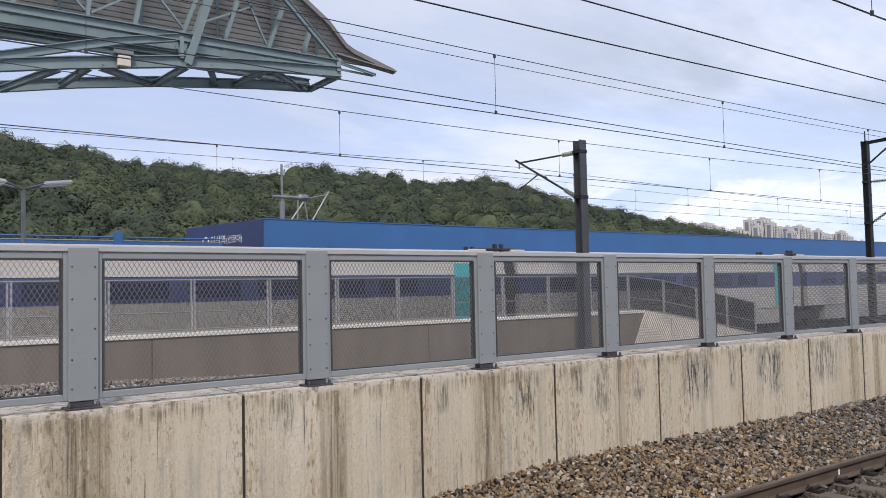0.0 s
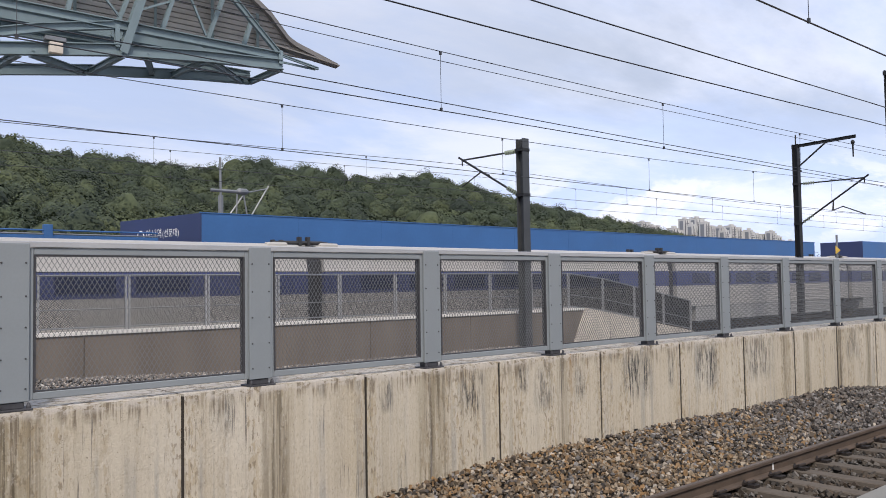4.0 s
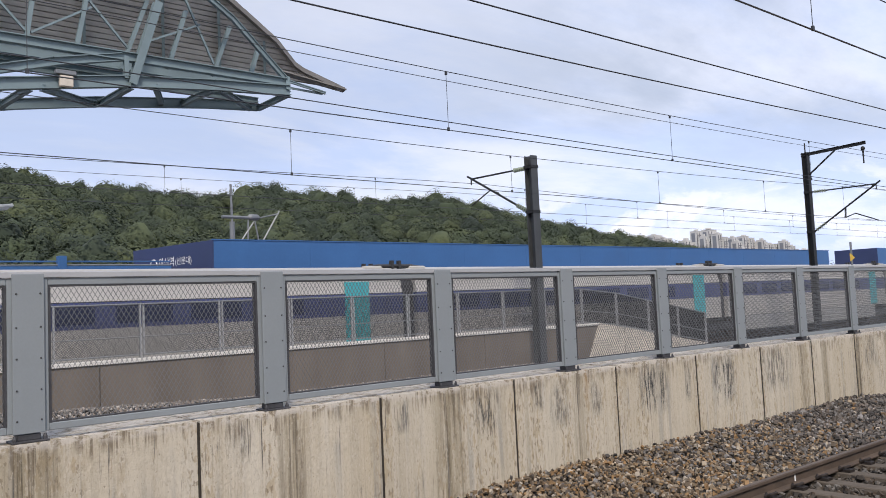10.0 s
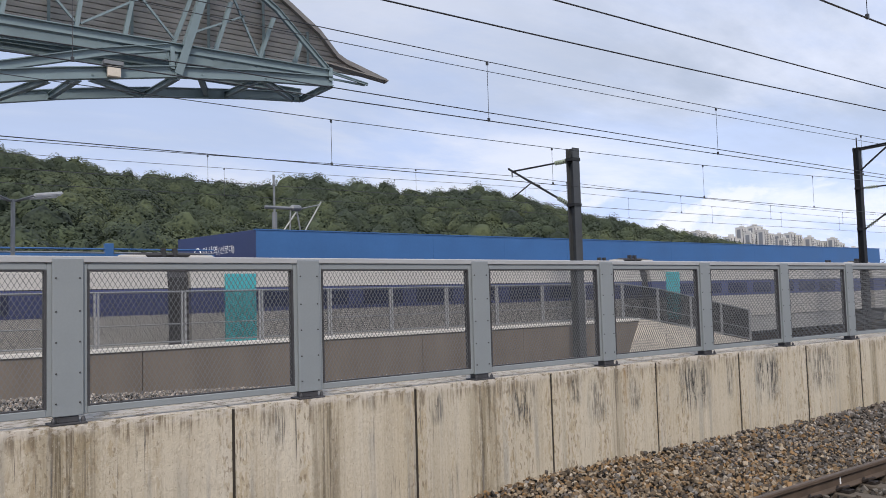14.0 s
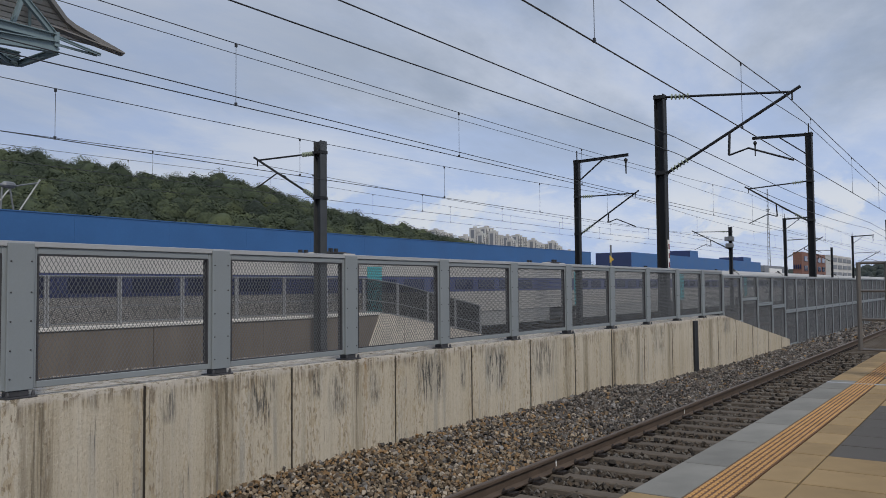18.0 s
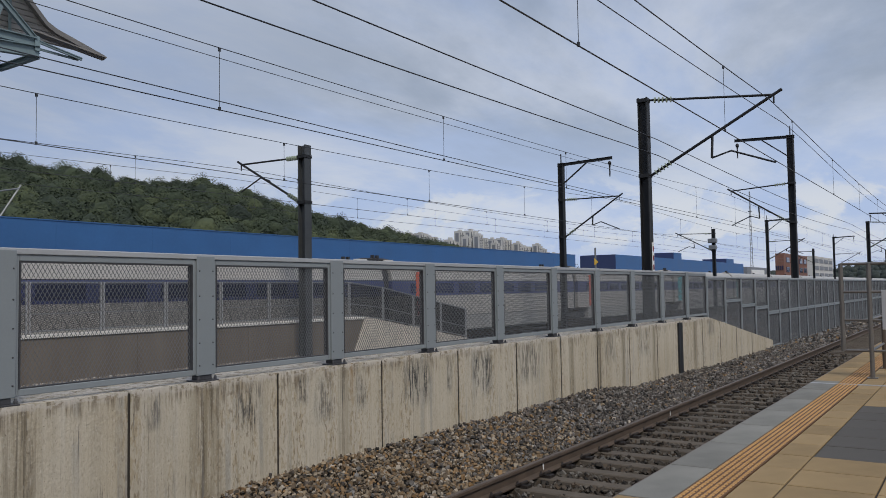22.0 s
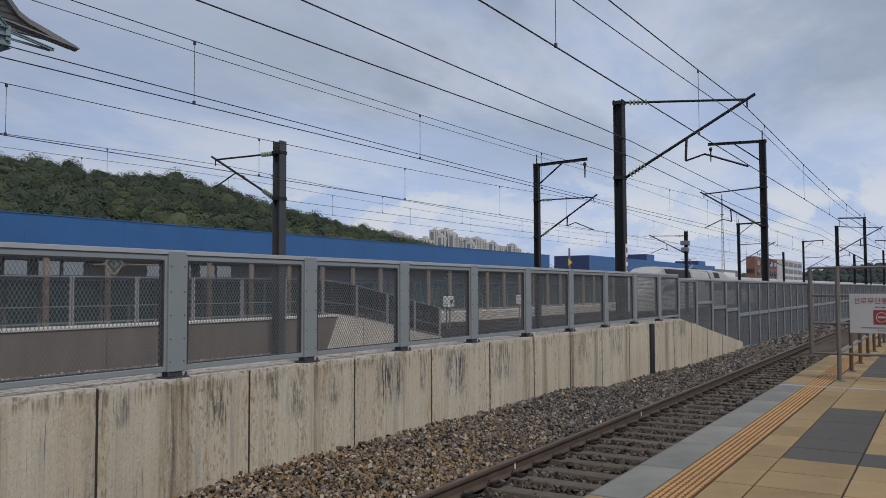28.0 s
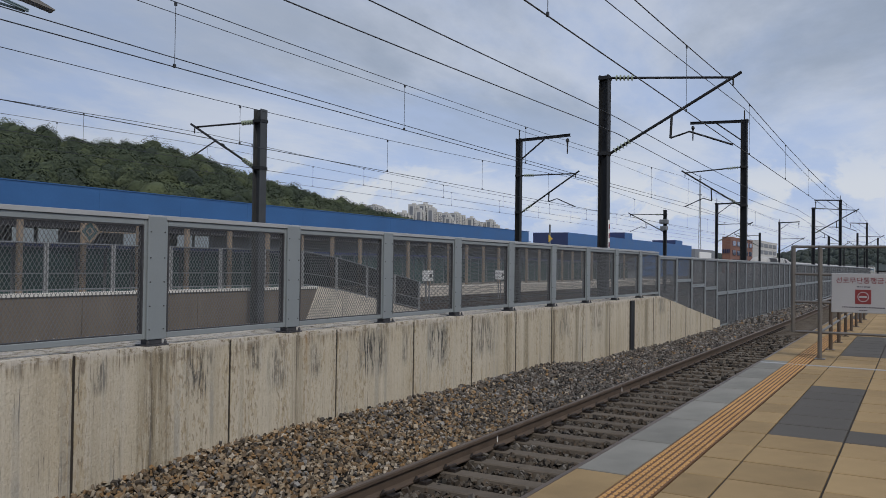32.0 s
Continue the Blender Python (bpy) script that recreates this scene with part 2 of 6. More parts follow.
M_CREAM = material("train_cream_paint", (0.40, 0.385, 0.36), 0.4, vary=0.06, scale=0.8)
M_TRAIN_GREY = material("train_roof_grey", (0.33, 0.33, 0.32), 0.5, vary=0.12, scale=0.8)
M_TRAIN_BLUE = material("train_blue_band", (0.045, 0.06, 0.17), 0.35, vary=0.1, scale=1)
M_TRAIN_DARK = material("train_dark_grille", (0.03, 0.03, 0.033), 0.6, vary=0.3, scale=5)
M_TEAL = material("train_teal_door", (0.05, 0.36, 0.40), 0.45, vary=0.08, scale=2)
M_RED = material("train_red_door", (0.55, 0.10, 0.05), 0.45, vary=0.08, scale=2)
M_GLASS_DARK = material("tinted_window", (0.03, 0.038, 0.085), 0.12, vary=0.1, scale=1)
M_BROWN = material("far_wall_concrete", (0.17, 0.145, 0.122), 0.9, vary=0.2, scale=0.7, bump=0.4, fine=20, stretch=(2, 2, 0.5))
M_RAMP = material("pale_concrete", (0.55, 0.50, 0.43), 0.9, vary=0.2, scale=1.2, bump=0.3, fine=25)
M_COPING = material("far_wall_coping", (0.62, 0.60, 0.56), 0.8, vary=0.1, scale=2)
M_TOWER = material("apartment_wall", (0.56, 0.55, 0.53), 0.8, vary=0.08, scale=0.05)
M_TOWER_GREY = material("apartment_grey", (0.20, 0.215, 0.24), 0.8, vary=0.1, scale=0.05)
M_TOWER_DARK = material("apartment_slot", (0.06, 0.068, 0.085), 0.7, vary=0.1, scale=0.05)
M_BRICK = material("brick_red_facade", (0.20, 0.10, 0.075), 0.85, vary=0.15, scale=0.4)
M_COLUMN = material("platform_column_paint", (0.26, 0.205, 0.155), 0.6, vary=0.15, scale=1.5)
M_STEEL = material("barrier_steel", (0.16, 0.148, 0.135), 0.45, metal=0.5, vary=0.15, scale=3)
M_SIGN = material("sign_panel_white", (0.36, 0.36, 0.37), 0.5, vary=0.06, scale=2)
M_SIGN_RED = material("sign_red", (0.20, 0.028, 0.03), 0.5, vary=0.06, scale=6)
M_INK = material("sign_ink", (0.06, 0.05, 0.07), 0.6, vary=0.1, scale=6)
M_YELLOW = material("yellow_plate", (0.65, 0.42, 0.05), 0.5, vary=0.1, scale=6)


def stained_concrete(name):
    """Old cast concrete: pale beige, with downward streaks, ochre runs and grey-black algae, most below the fence posts."""
    m = bpy.data.materials.new(name)
    m.use_nodes = True
    n, l = m.node_tree.nodes, m.node_tree.links
    b = n["Principled BSDF"]
    geo = n.new("ShaderNodeNewGeometry")

    def noise_at(scale, stretch, detail=6, rough=0.6, low=0.0, high=1.0):
        mp = n.new("ShaderNodeMapping")
        mp.inputs["Scale"].default_value = stretch
        l.new(geo.outputs["Position"], mp.inputs["Vector"])
        t = n.new("ShaderNodeTexNoise")
        t.inputs["Scale"].default_value, t.inputs["Detail"].default_value, t.inputs["Roughness"].default_value = scale, detail, rough
        l.new(mp.outputs["Vector"], t.inputs["Vector"])
        r = n.new("ShaderNodeMapRange")
        r.inputs["From Min"].default_value, r.inputs["From Max"].default_value = low, high
        l.new(t.outputs["Fac"], r.inputs["Value"])
        return r.outputs["Result"]

    def maths(op, a, c):
        k = n.new("ShaderNodeMath")
        k.operation = op
        for s, v in zip(k.inputs, (a, c)):
            if isinstance(v, (int, float)):
                s.default_value = v
            else:
                l.new(v, s)
        return k.outputs[0]

    def blend(fac, a, c):
        k = n.new("ShaderNodeMix")
        k.data_type = "RGBA"
        l.new(fac, k.inputs[0])
        for s, v in ((k.inputs[6], a), (k.inputs[7], c)):
            if isinstance(v, tuple):
                s.default_value = (*v, 1)
            else:
                l.new(v, s)
        return k.outputs[2]

    xyz = n.new("ShaderNodeSeparateXYZ")
    l.new(geo.outputs["Position"], xyz.inputs["Vector"])
    def within(axis, at, half, soft=0.45):
        """1 at a place along x or z, falling to 0 at half a width from it."""
        r = n.new("ShaderNodeMapRange")
        r.inputs["From Min"].default_value, r.inputs["From Max"].default_value = half, half * soft
        l.new(maths("ABSOLUTE", maths("SUBTRACT", xyz.outputs[axis], at), 0), r.inputs["Value"])
        return r.outputs["Result"]

    # places of the brown runs and of the black algae along the wall
    bands = None
    for at, half, gain in ((1.6, 0.30, 1.0), (3.95, 0.20, 0.8), (5.95, 0.28, 1.0), (8.2, 0.16, 0.7), (14.35, 0.2, 0.8), (15.2, 0.16, 0.8), (16.6, 0.2, 1.0), (18.0, 0.16, 0.9), (20.1, 0.2, 0.8), (23.6, 0.25, 0.8)):
        k = maths("MULTIPLY", within("X", at, half, 0.15), gain)
        bands = k if bands is None else maths("MAXIMUM", bands, k)
    spots = None
    for at, half, z, tall, gain in ((6.55, 0.26, 0.25, 0.33, 0.9), (9.85, 0.42, 0.2, 0.42, 1.0), (11.7, 0.42, 0.15, 0.45, 1.0), (7.45, 0.14, 0.35, 0.22, 0.8), (8.55, 0.15, 0.2, 0.3, 0.7), (5.3, 0.1, 0.35, 0.2, 0.7), (10.7, 0.09, 0.2, 0.32, 0.8), (3.4, 0.14, 0.35, 0.25, 0.6), (13.4, 0.6, 0.2, 0.45, 0.7), (7.85, 0.25, 0.2, 0.35, 0.6), (17.2, 0.4, 0.2, 0.4, 0.6), (19.4, 0.5, 0.2, 0.4, 0.6), (25.2, 0.5, 0.3, 0.3, 0.7)):
        k = maths("MULTIPLY", maths("MULTIPLY", within("X", at, half), within("Z", z, tall)), gain)
        spots = k if spots is None else maths("MAXIMUM", spots, k)
    def within_joint():
        """1 close to a panel's upright edges; a panel is 2 units wide in its own space."""
        local = n.new("ShaderNodeTexCoord")
        split = n.new("ShaderNodeSeparateXYZ")
        l.new(local.outputs["Object"], split.inputs["Vector"])
        u = maths("SUBTRACT", 1.0, maths("ABSOLUTE", maths("SUBTRACT", split.outputs["X"], 1.0), 0))
        r = n.new("ShaderNodeMapRange")
        r.inputs["From Min"].default_value, r.inputs["From Max"].default_value = 0.24, 0.05
        l.new(u, r.inputs["Value"])
        return r.outputs["Result"]

    own = n.new("ShaderNodeObjectInfo")
    base = blend(noise_at(0.9, (1, 1, 0.5), low=0.38, high=0.62), (0.507, 0.437, 0.322), (0.605, 0.545, 0.44))
    base = blend(maths("MULTIPLY", own.outputs["Random"], 0.5), base, (0.52, 0.46, 0.355))
    # faint vertical wash marks
    base = blend(maths("MULTIPLY", noise_at(9, (2.0, 1, 0.035), 6, 0.6, 0.46, 0.68), 0.45), base, (0.36, 0.31, 0.235))
    base = blend(maths("MULTIPLY", noise_at(6, (2.4, 1, 0.05), 4, 0.5, 0.56, 0.66), 0.3), base, (0.63, 0.585, 0.51))
    # ochre scale, flaking in columns
    column = maths("MAXIMUM", noise_at(2.1, (1.5, 1, 0.06), 3, 0.5, 0.47, 0.56), within_joint())
    flake = maths("MULTIPLY", column, noise_at(15, (1.5, 1, 0.5), 4, 0.55, 0.53, 0.57))
    base = blend(maths("MULTIPLY", flake, 0.5), base, (0.36, 0.27, 0.15))
    rim = maths("MULTIPLY", column, noise_at(21, (1.5, 1, 0.5), 3, 0.5, 0.585, 0.61))
    base = blend(maths("MULTIPLY", rim, 0.6), base, (0.17, 0.125, 0.075))
    # brown and olive runs below the fence posts
    run = maths("MULTIPLY", bands, noise_at(5.0, (2.5, 1, 0.12), 7, 0.65, 0.36, 0.52))
    base = blend(maths("MULTIPLY", run, 0.75), base, (0.235, 0.19, 0.115))
    dark_run = maths("MULTIPLY", bands, noise_at(9.0, (2.6, 1, 0.05), 6, 0.65, 0.50, 0.58))
    base = blend(maths("MULTIPLY", dark_run, 0.85), base, (0.085, 0.066, 0.042))
    # black algae in clusters of short streaks
    base = blend(maths("MULTIPLY", spots, noise_at(4, (2.0, 1, 0.3), 5, 0.6, 0.4, 0.9)), base, (0.30, 0.30, 0.28))
    patch = maths("MULTIPLY", maths("MULTIPLY", spots, noise_at(24, (1.6, 1, 0.11), 6, 0.75, 0.47, 0.52)), noise_at(6, (1.8, 1, 0.4), 4, 0.6, 0.38, 0.50))
    base = blend(patch, base, (0.035, 0.035, 0.035))
    thin = maths("MULTIPLY", noise_at(20, (2.2, 1, 0.05), 5, 0.6, 0.60, 0.65), noise_at(1.6, (1, 1, 0.9), 3, 0.5, 0.45, 0.55))
    base = blend(maths("MULTIPLY", thin, 0.85), base, (0.085, 0.08, 0.075))
    base = blend(maths("MULTIPLY", noise_at(60, (1, 1, 0.6), 3, 0.6, 0.66, 0.70), 0.7), base, (0.16, 0.13, 0.09))
    # long grey wash-down streaks all along, and brown drips that start at the top edge
    hang = n.new("ShaderNodeMapRange")
    hang.inputs["From Min"].default_value, hang.inputs["From Max"].default_value = -0.05, 0.56
    l.new(xyz.outputs["Z"], hang.inputs["Value"])
    reach = maths("ADD", hang.outputs["Result"], noise_at(3.1, (1.6, 1, 0.02), 4, 0.6, 0.35, 1.05))
    drip = n.new("ShaderNodeMapRange")
    drip.inputs["From Min"].default_value, drip.inputs["From Max"].default_value = 1.0, 1.16
    l.new(reach, drip.inputs["Value"])
    streak = maths("MULTIPLY", drip.outputs["Result"], noise_at(13, (2.4, 1, 0.07), 5, 0.65, 0.47, 0.58))
    base = blend(maths("MULTIPLY", streak, 0.78), base, (0.15, 0.115, 0.075))
    grey_wash = maths("MULTIPLY", noise_at(4.2, (2.0, 1, 0.05), 4, 0.55, 0.55, 0.64), noise_at(1.3, (1, 1, 0.8), 3, 0.5, 0.42, 0.56))
    base = blend(maths("MULTIPLY", grey_wash, 0.5), base, (0.27, 0.265, 0.25))
    # one rust run, a dark seep and the chipped, whitened top edge
    base = blend(maths("MULTIPLY", within("X", 8.37, 0.09, 0.1), maths("MULTIPLY", hang.outputs["Result"], noise_at(8, (2, 1, 0.14), 6, 0.65, 0.40, 0.60))), base, (0.30, 0.19, 0.09))
    edge = n.new("ShaderNodeMapRange")
    edge.inputs["From Min"].default_value, edge.inputs["From Max"].default_value = 0.50, 0.575
    l.new(xyz.outputs["Z"], edge.inputs["Value"])
    base = blend(maths("MULTIPLY", edge.outputs["Result"], noise_at(11, (1, 1, 1.6), 5, 0.65, 0.44, 0.52)), base, (0.60, 0.55, 0.48))
    base = blend(maths("MULTIPLY", edge.outputs["Result"], noise_at(8, (1, 1, 1.2), 6, 0.7, 0.57, 0.62)), base, (0.24, 0.19, 0.13))
    # fine flaking all over
    base = blend(maths("MULTIPLY", noise_at(48, (1.2, 1, 0.45), 6, 0.7, 0.50, 0.66), 0.34), base, (0.25, 0.205, 0.145))
    base = blend(maths("MULTIPLY", noise_at(38, (1.2, 1, 0.5), 6, 0.7, 0.56, 0.68), 0.4), base, (0.68, 0.63, 0.54))
    l.new(base, b.inputs["Base Color"])
    b.inputs["Roughness"].default_value = 0.88
    bp = n.new("ShaderNodeBump")
    bp.inputs["Strength"].default_value, bp.inputs["Distance"].default_value = 0.8, 0.018
    l.new(noise_at(28, (1, 1, 0.7), 8, 0.7), bp.inputs["Height"])
    l.new(bp.outputs["Normal"], b.inputs["Normal"])
    return m


for m in (M_TILE, M_TILE_DARK, M_EDGE, M_SLEEPER, M_STONE, M_STONE_GREY, M_STONE_DARK, M_BALLAST_SHADE, M_BROWN):
    m.node_tree.nodes["Principled BSDF"].inputs["Specular IOR Level"].default_value = 0.2
M_POST = material("railing_post_galvanised", (0.33, 0.335, 0.34), 0.5, metal=0.3, vary=0.12, scale=4)
M_BROWN_STEEL = material("railing_brown_paint", (0.085, 0.062, 0.045), 0.5, metal=0.2, vary=0.2, scale=4)
M_STRIP = material("joint_cover_metal", (0.34, 0.34, 0.34), 0.5, metal=0.4, vary=0.25, scale=5)
M_WALL = stained_concrete("stained_wall_concrete")
M_GLASS = bpy.data.materials.new("greenish_glass")
M_GLASS.use_nodes = True
M_GLASS.node_tree.nodes["Principled BSDF"].inputs["Base Color"].default_value = (0.045, 0.08, 0.08, 1)
M_GLASS.node_tree.nodes["Principled BSDF"].inputs["Roughness"].default_value = 0.12
M_PANE = bpy.data.materials.new("window_pane")
M_PANE.use_nodes = True
M_PANE.node_tree.nodes["Principled BSDF"].inputs["Base Color"].default_value = (0.26, 0.30, 0.32, 1)
M_PANE.node_tree.nodes["Principled BSDF"].inputs["Roughness"].default_value = 0.08

# ---- building tools ----
CURVE = 0.0  # the line runs straight here
BEND_FROM = 10.0
RAIL = -0.63
BED = -0.83


def bend(x):
    """How far the line curves towards the platform side at x."""
    d = min(max(0.0, x - BEND_FROM), 110.0)
    return -CURVE * d * (d + 2 * max(0.0, x - BEND_FROM - d))


def turn(x):
    """The line's heading at x, in degrees."""
    return math.degrees(math.atan(-2 * CURVE * min(max(0.0, x - BEND_FROM), 110.0)))


def on_line(x, y, z=0.0):
    """A pose on the curved line, y metres across from the platform's axis."""
    return pose(x, y + bend(x), z, 0, 0, turn(x))


def cuboid(bm, x0, x1, y0, y1, z0, z1):
    v = [bm.verts.new((x, y, z)) for z in (z0, z1) for x, y in ((x0, y0), (x1, y0), (x1, y1), (x0, y1))]
    for f in ((3, 2, 1, 0), (4, 5, 6, 7), (0, 1, 5, 4), (1, 2, 6, 5), (2, 3, 7, 6), (3, 0, 4, 7)):
        bm.faces.new([v[i] for i in f])
    return v


def soft_box(bm, x0, x1, y0, y1, z0, z1, r=0.01, seg=1):
    v = cuboid(bm, x0, x1, y0, y1, z0, z1)
    edges = {e for w in v for e in w.link_edges}
    bmesh.ops.bevel(bm, geom=list(edges), offset=r, segments=seg, affect="EDGES")


def beam(bm, p, q, w, h=None, up=(0, 0, 1)):
    """A bar of w by h from p to q."""
    p, q = Vector(p), Vector(q)
    h = h or w
    d = (q - p).normalized()
    side = d.cross(Vector(up))
    side = side.normalized() if side.length > 1e-4 else Vector((1, 0, 0))
    top = side.cross(d).normalized()
    ring = [side * a * w / 2 + top * b * h / 2 for a, b in ((-1, -1), (1, -1), (1, 1), (-1, 1))]
    a, b = [bm.verts.new(p + o) for o in ring], [bm.verts.new(q + o) for o in ring]
    for i in range(4):
        bm.faces.new((a[i], a[(i + 1) % 4], b[(i + 1) % 4], b[i]))
    bm.faces.new(a[::-1])
    bm.faces.new(b)


def i_beam(bm, p, q, w, h, t=0.03, up=(0, 0, 1)):
    """A rolled section, flanges and web in one closed outline."""
    p, q = Vector(p), Vector(q)
    d = (q - p).normalized()
    side = d.cross(Vector(up)).normalized()
    top = side.cross(d).normalized()
    a, b, c = w / 2, h / 2, t / 2
    outline = [(-a, -b), (a, -b), (a, -b + t), (c, -b + t), (c, b - t), (a, b - t), (a, b), (-a, b), (-a, b - t), (-c, b - t), (-c, -b + t), (-a, -b + t)]
    r0, r1 = [[bm.verts.new(e + side * u + top * v) for u, v in outline] for e in (p, q)]
    for i in range(12):
        bm.faces.new((r0[i], r0[(i + 1) % 12], r1[(i + 1) % 12], r1[i]))
    for r in (r0, r1):
        for f in ((0, 1, 2, 3, 10, 11), (3, 4, 9, 10), (4, 5, 6, 7, 8, 9)):
            bm.faces.new([r[i] for i in f])


def tube(bm, points, r, n=8, caps=True):
    """A round bar along the points."""
    pts = [Vector(p) for p in points]
    rings = []
    for i, p in enumerate(pts):
        d = (pts[min(i + 1, len(pts) - 1)] - pts[max(i - 1, 0)]).normalized()
        side = d.cross(Vector((0, 0, 1)))
        side = side.normalized() if side.length > 1e-3 else Vector((1, 0, 0))
        top = side.cross(d)
        rings.append([bm.verts.new(p + (side * math.cos(a) + top * math.sin(a)) * r) for a in (2 * math.pi * k / n for k in range(n))])
    for a, b in zip(rings, rings[1:]):
        for k in range(n):
            bm.faces.new((a[k], a[(k + 1) % n], b[(k + 1) % n], b[k]))
    if caps:
        bm.faces.new(rings[0][::-1])
        bm.faces.new(rings[-1])


def lathe(bm, centre, axis, profile, n=12):
    """A turned body: profile of (along, radius) round the axis through the centre."""
    axis = Vector(axis).normalized()
    side = axis.orthogonal().normalized()
    top = axis.cross(side)
    rings = [[bm.verts.new(Vector(centre) + axis * a + (side * math.cos(t) + top * math.sin(t)) * r) for t in (2 * math.pi * k / n for k in range(n))] for a, r in profile]
    for a, b in zip(rings, rings[1:]):
        for k in range(n):
            bm.faces.new((a[k], a[(k + 1) % n], b[(k + 1) % n], b[k]))
    bm.faces.new(rings[0][::-1])
    bm.faces.new(rings[-1])


def mesh_of(name, bm, mat, smooth=False):
    me = bpy.data.meshes.new(name)
    bmesh.ops.recalc_face_normals(bm, faces=bm.faces)
    bm.to_mesh(me)
    bm.free()
    for m in (mat if isinstance(mat, (list, tuple)) else [mat]):
        me.materials.append(m)
    if smooth:
        me.polygons.foreach_set("use_smooth", [True] * len(me.polygons))
    return me


def part(name, bm, mat, parent, label="", smooth=False):
    ob = new(name, mesh_of(name, bm, mat, smooth))
    ob.parent = parent
    if label:
        tagged(ob, label)
    return ob


def piece(name, me, parent, m=None):
    """A repeat of a mesh as a part of its own."""
    ob = new(name, me)
    ob.parent = parent
    if m is not None:
        ob.matrix_basis = m
    return ob


def thing(name, label, category, m=None, group="", kind=""):
    ob = new(name)
    ob.empty_display_size = 0.2
    if m is not None:
        ob.matrix_basis = m
    return tagged(ob, label, category, group, kind)


def solid(name, bm, mat, label, category="", kind="", group="", smooth=False, m=None):
    """A thing of one mesh."""
    ob = new(name, mesh_of(name, bm, mat, smooth))
    if m is not None:
        ob.matrix_basis = m
    return tagged(ob, label, category, group, kind)


def strip(bm, xs, profile):
    """Faces along the line: at each x the profile's (y, z) points, shifted by the bend."""
    rows = [[bm.verts.new((x, y + bend(x), z)) for y, z in profile] for x in xs]
    for a, b in zip(rows, rows[1:]):
        for i in range(len(profile) - 1):
            bm.faces.new((a[i], b[i], b[i + 1], a[i + 1]))
    return rows


def span(a, b, step):
    n = max(1, round((b - a) / step))
    return [a + (b - a) * i / n for i in range(n + 1)]


def letters(text, size, mat, parent, m, name="lettering"):
    cu = bpy.data.curves.new(name, "FONT")
    cu.body, cu.size, cu.align_x, cu.align_y, cu.extrude = text, size, "CENTER", "CENTER", 0.001
    tmp = bpy.data.objects.new(name, cu)
    scene.collection.objects.link(tmp)
    me = bpy.data.meshes.new_from_object(tmp.evaluated_get(bpy.context.evaluated_depsgraph_get()))
    bpy.data.objects.remove(tmp)
    me.materials.clear()
    me.materials.append(mat)
    ob = new(name, me)
    ob.parent = parent
    ob.matrix_basis = m
    return ob


def mesh_infill(w, h, pitch=0.04, tall=0.075, t=0.0045, depth=0.009, mat=None):
    """Crossing strands of an expanded-metal sheet, w by h."""
    bm = bmesh.new()
    k = tall / pitch
    for s in (1, -1):
        c = -h / k
        while c < w:
            # the strand x = c + z / k, mirrored for the other way
            z0, z1 = max(0.0, -c * k), min(h, (w - c) * k)
            if z1 - z0 > 0.02:
                xa, xb = c + z0 / k, c + z1 / k
                if s < 0:
                    xa, xb = w - xa, w - xb
                beam(bm, (xa, 0, z0), (xb, 0, z1), t, depth, up=(0, 1, 0))
            c += pitch
    return mesh_of("mesh_infill", bm, mat or M_MESH)

# ---- ground, platform and track ----
bm = bmesh.new()
cuboid(bm, -2500, 2500, -2500, 2500, -1.6, -1.02)
solid("ground", bm, M_GROUND, "flat brown gravel ground reaching the horizon", kind="structure")


HEAP = [(-40, -0.72), (4.0, -0.74), (5.2, -0.70), (6.0, -0.645), (7.0, -0.575), (9.0, -0.60), (11.0, -0.585), (12.9, -0.63), (14.7, -0.61), (16.0, -0.59), (17.2, -0.68), (18.4, -0.80), (22.0, -0.83), (26.0, -0.91), (33.0, -0.89), (45.0, -0.95), (200, -0.98)]


def ballast_z(x, y):
    """The ballast's surface: flat at the sleepers, lying against the wall at the heights of HEAP."""
    for (a, p), (b, q) in zip(HEAP, HEAP[1:]):
        if a <= x <= b:
            side = p + (q - p) * (x - a) / (b - a)
            break
    u = min(1.0, max(0.0, (y - 5.35) / 1.55))
    return BED + 0.015 + (side - BED - 0.03) * u + 0.015 * noise.noise((x * 1.3, y * 1.3, 0))


bm = bmesh.new()
YS = [2.2, 2.62, 2.7, 3.6, 4.66, 4.8, 5.3, 5.7, 6.1, 6.5, 7.0]
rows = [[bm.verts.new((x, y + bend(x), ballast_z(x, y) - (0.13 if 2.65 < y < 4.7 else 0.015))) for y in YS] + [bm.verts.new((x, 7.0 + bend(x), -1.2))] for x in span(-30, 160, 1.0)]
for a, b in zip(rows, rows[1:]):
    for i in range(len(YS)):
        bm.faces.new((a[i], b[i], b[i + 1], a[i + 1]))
solid("ballast_bed", bm, M_BALLAST_SHADE, "near-black ballast bed under the near track, shade between stones painted in", kind="structure")
bm = bmesh.new()


def far_bed(x, y):
    """The far ballast rises a little towards the far wall."""
    top = -0.34 - 0.26 * min(1.0, max(0.0, (x - 3.5) / 6.0)) - 0.2 * min(1.0, max(0.0, (x - 20) / 6.0))
    u = min(1.0, max(0.0, (y - 16.2) / 2.4))
    return BED + (top - BED) * u


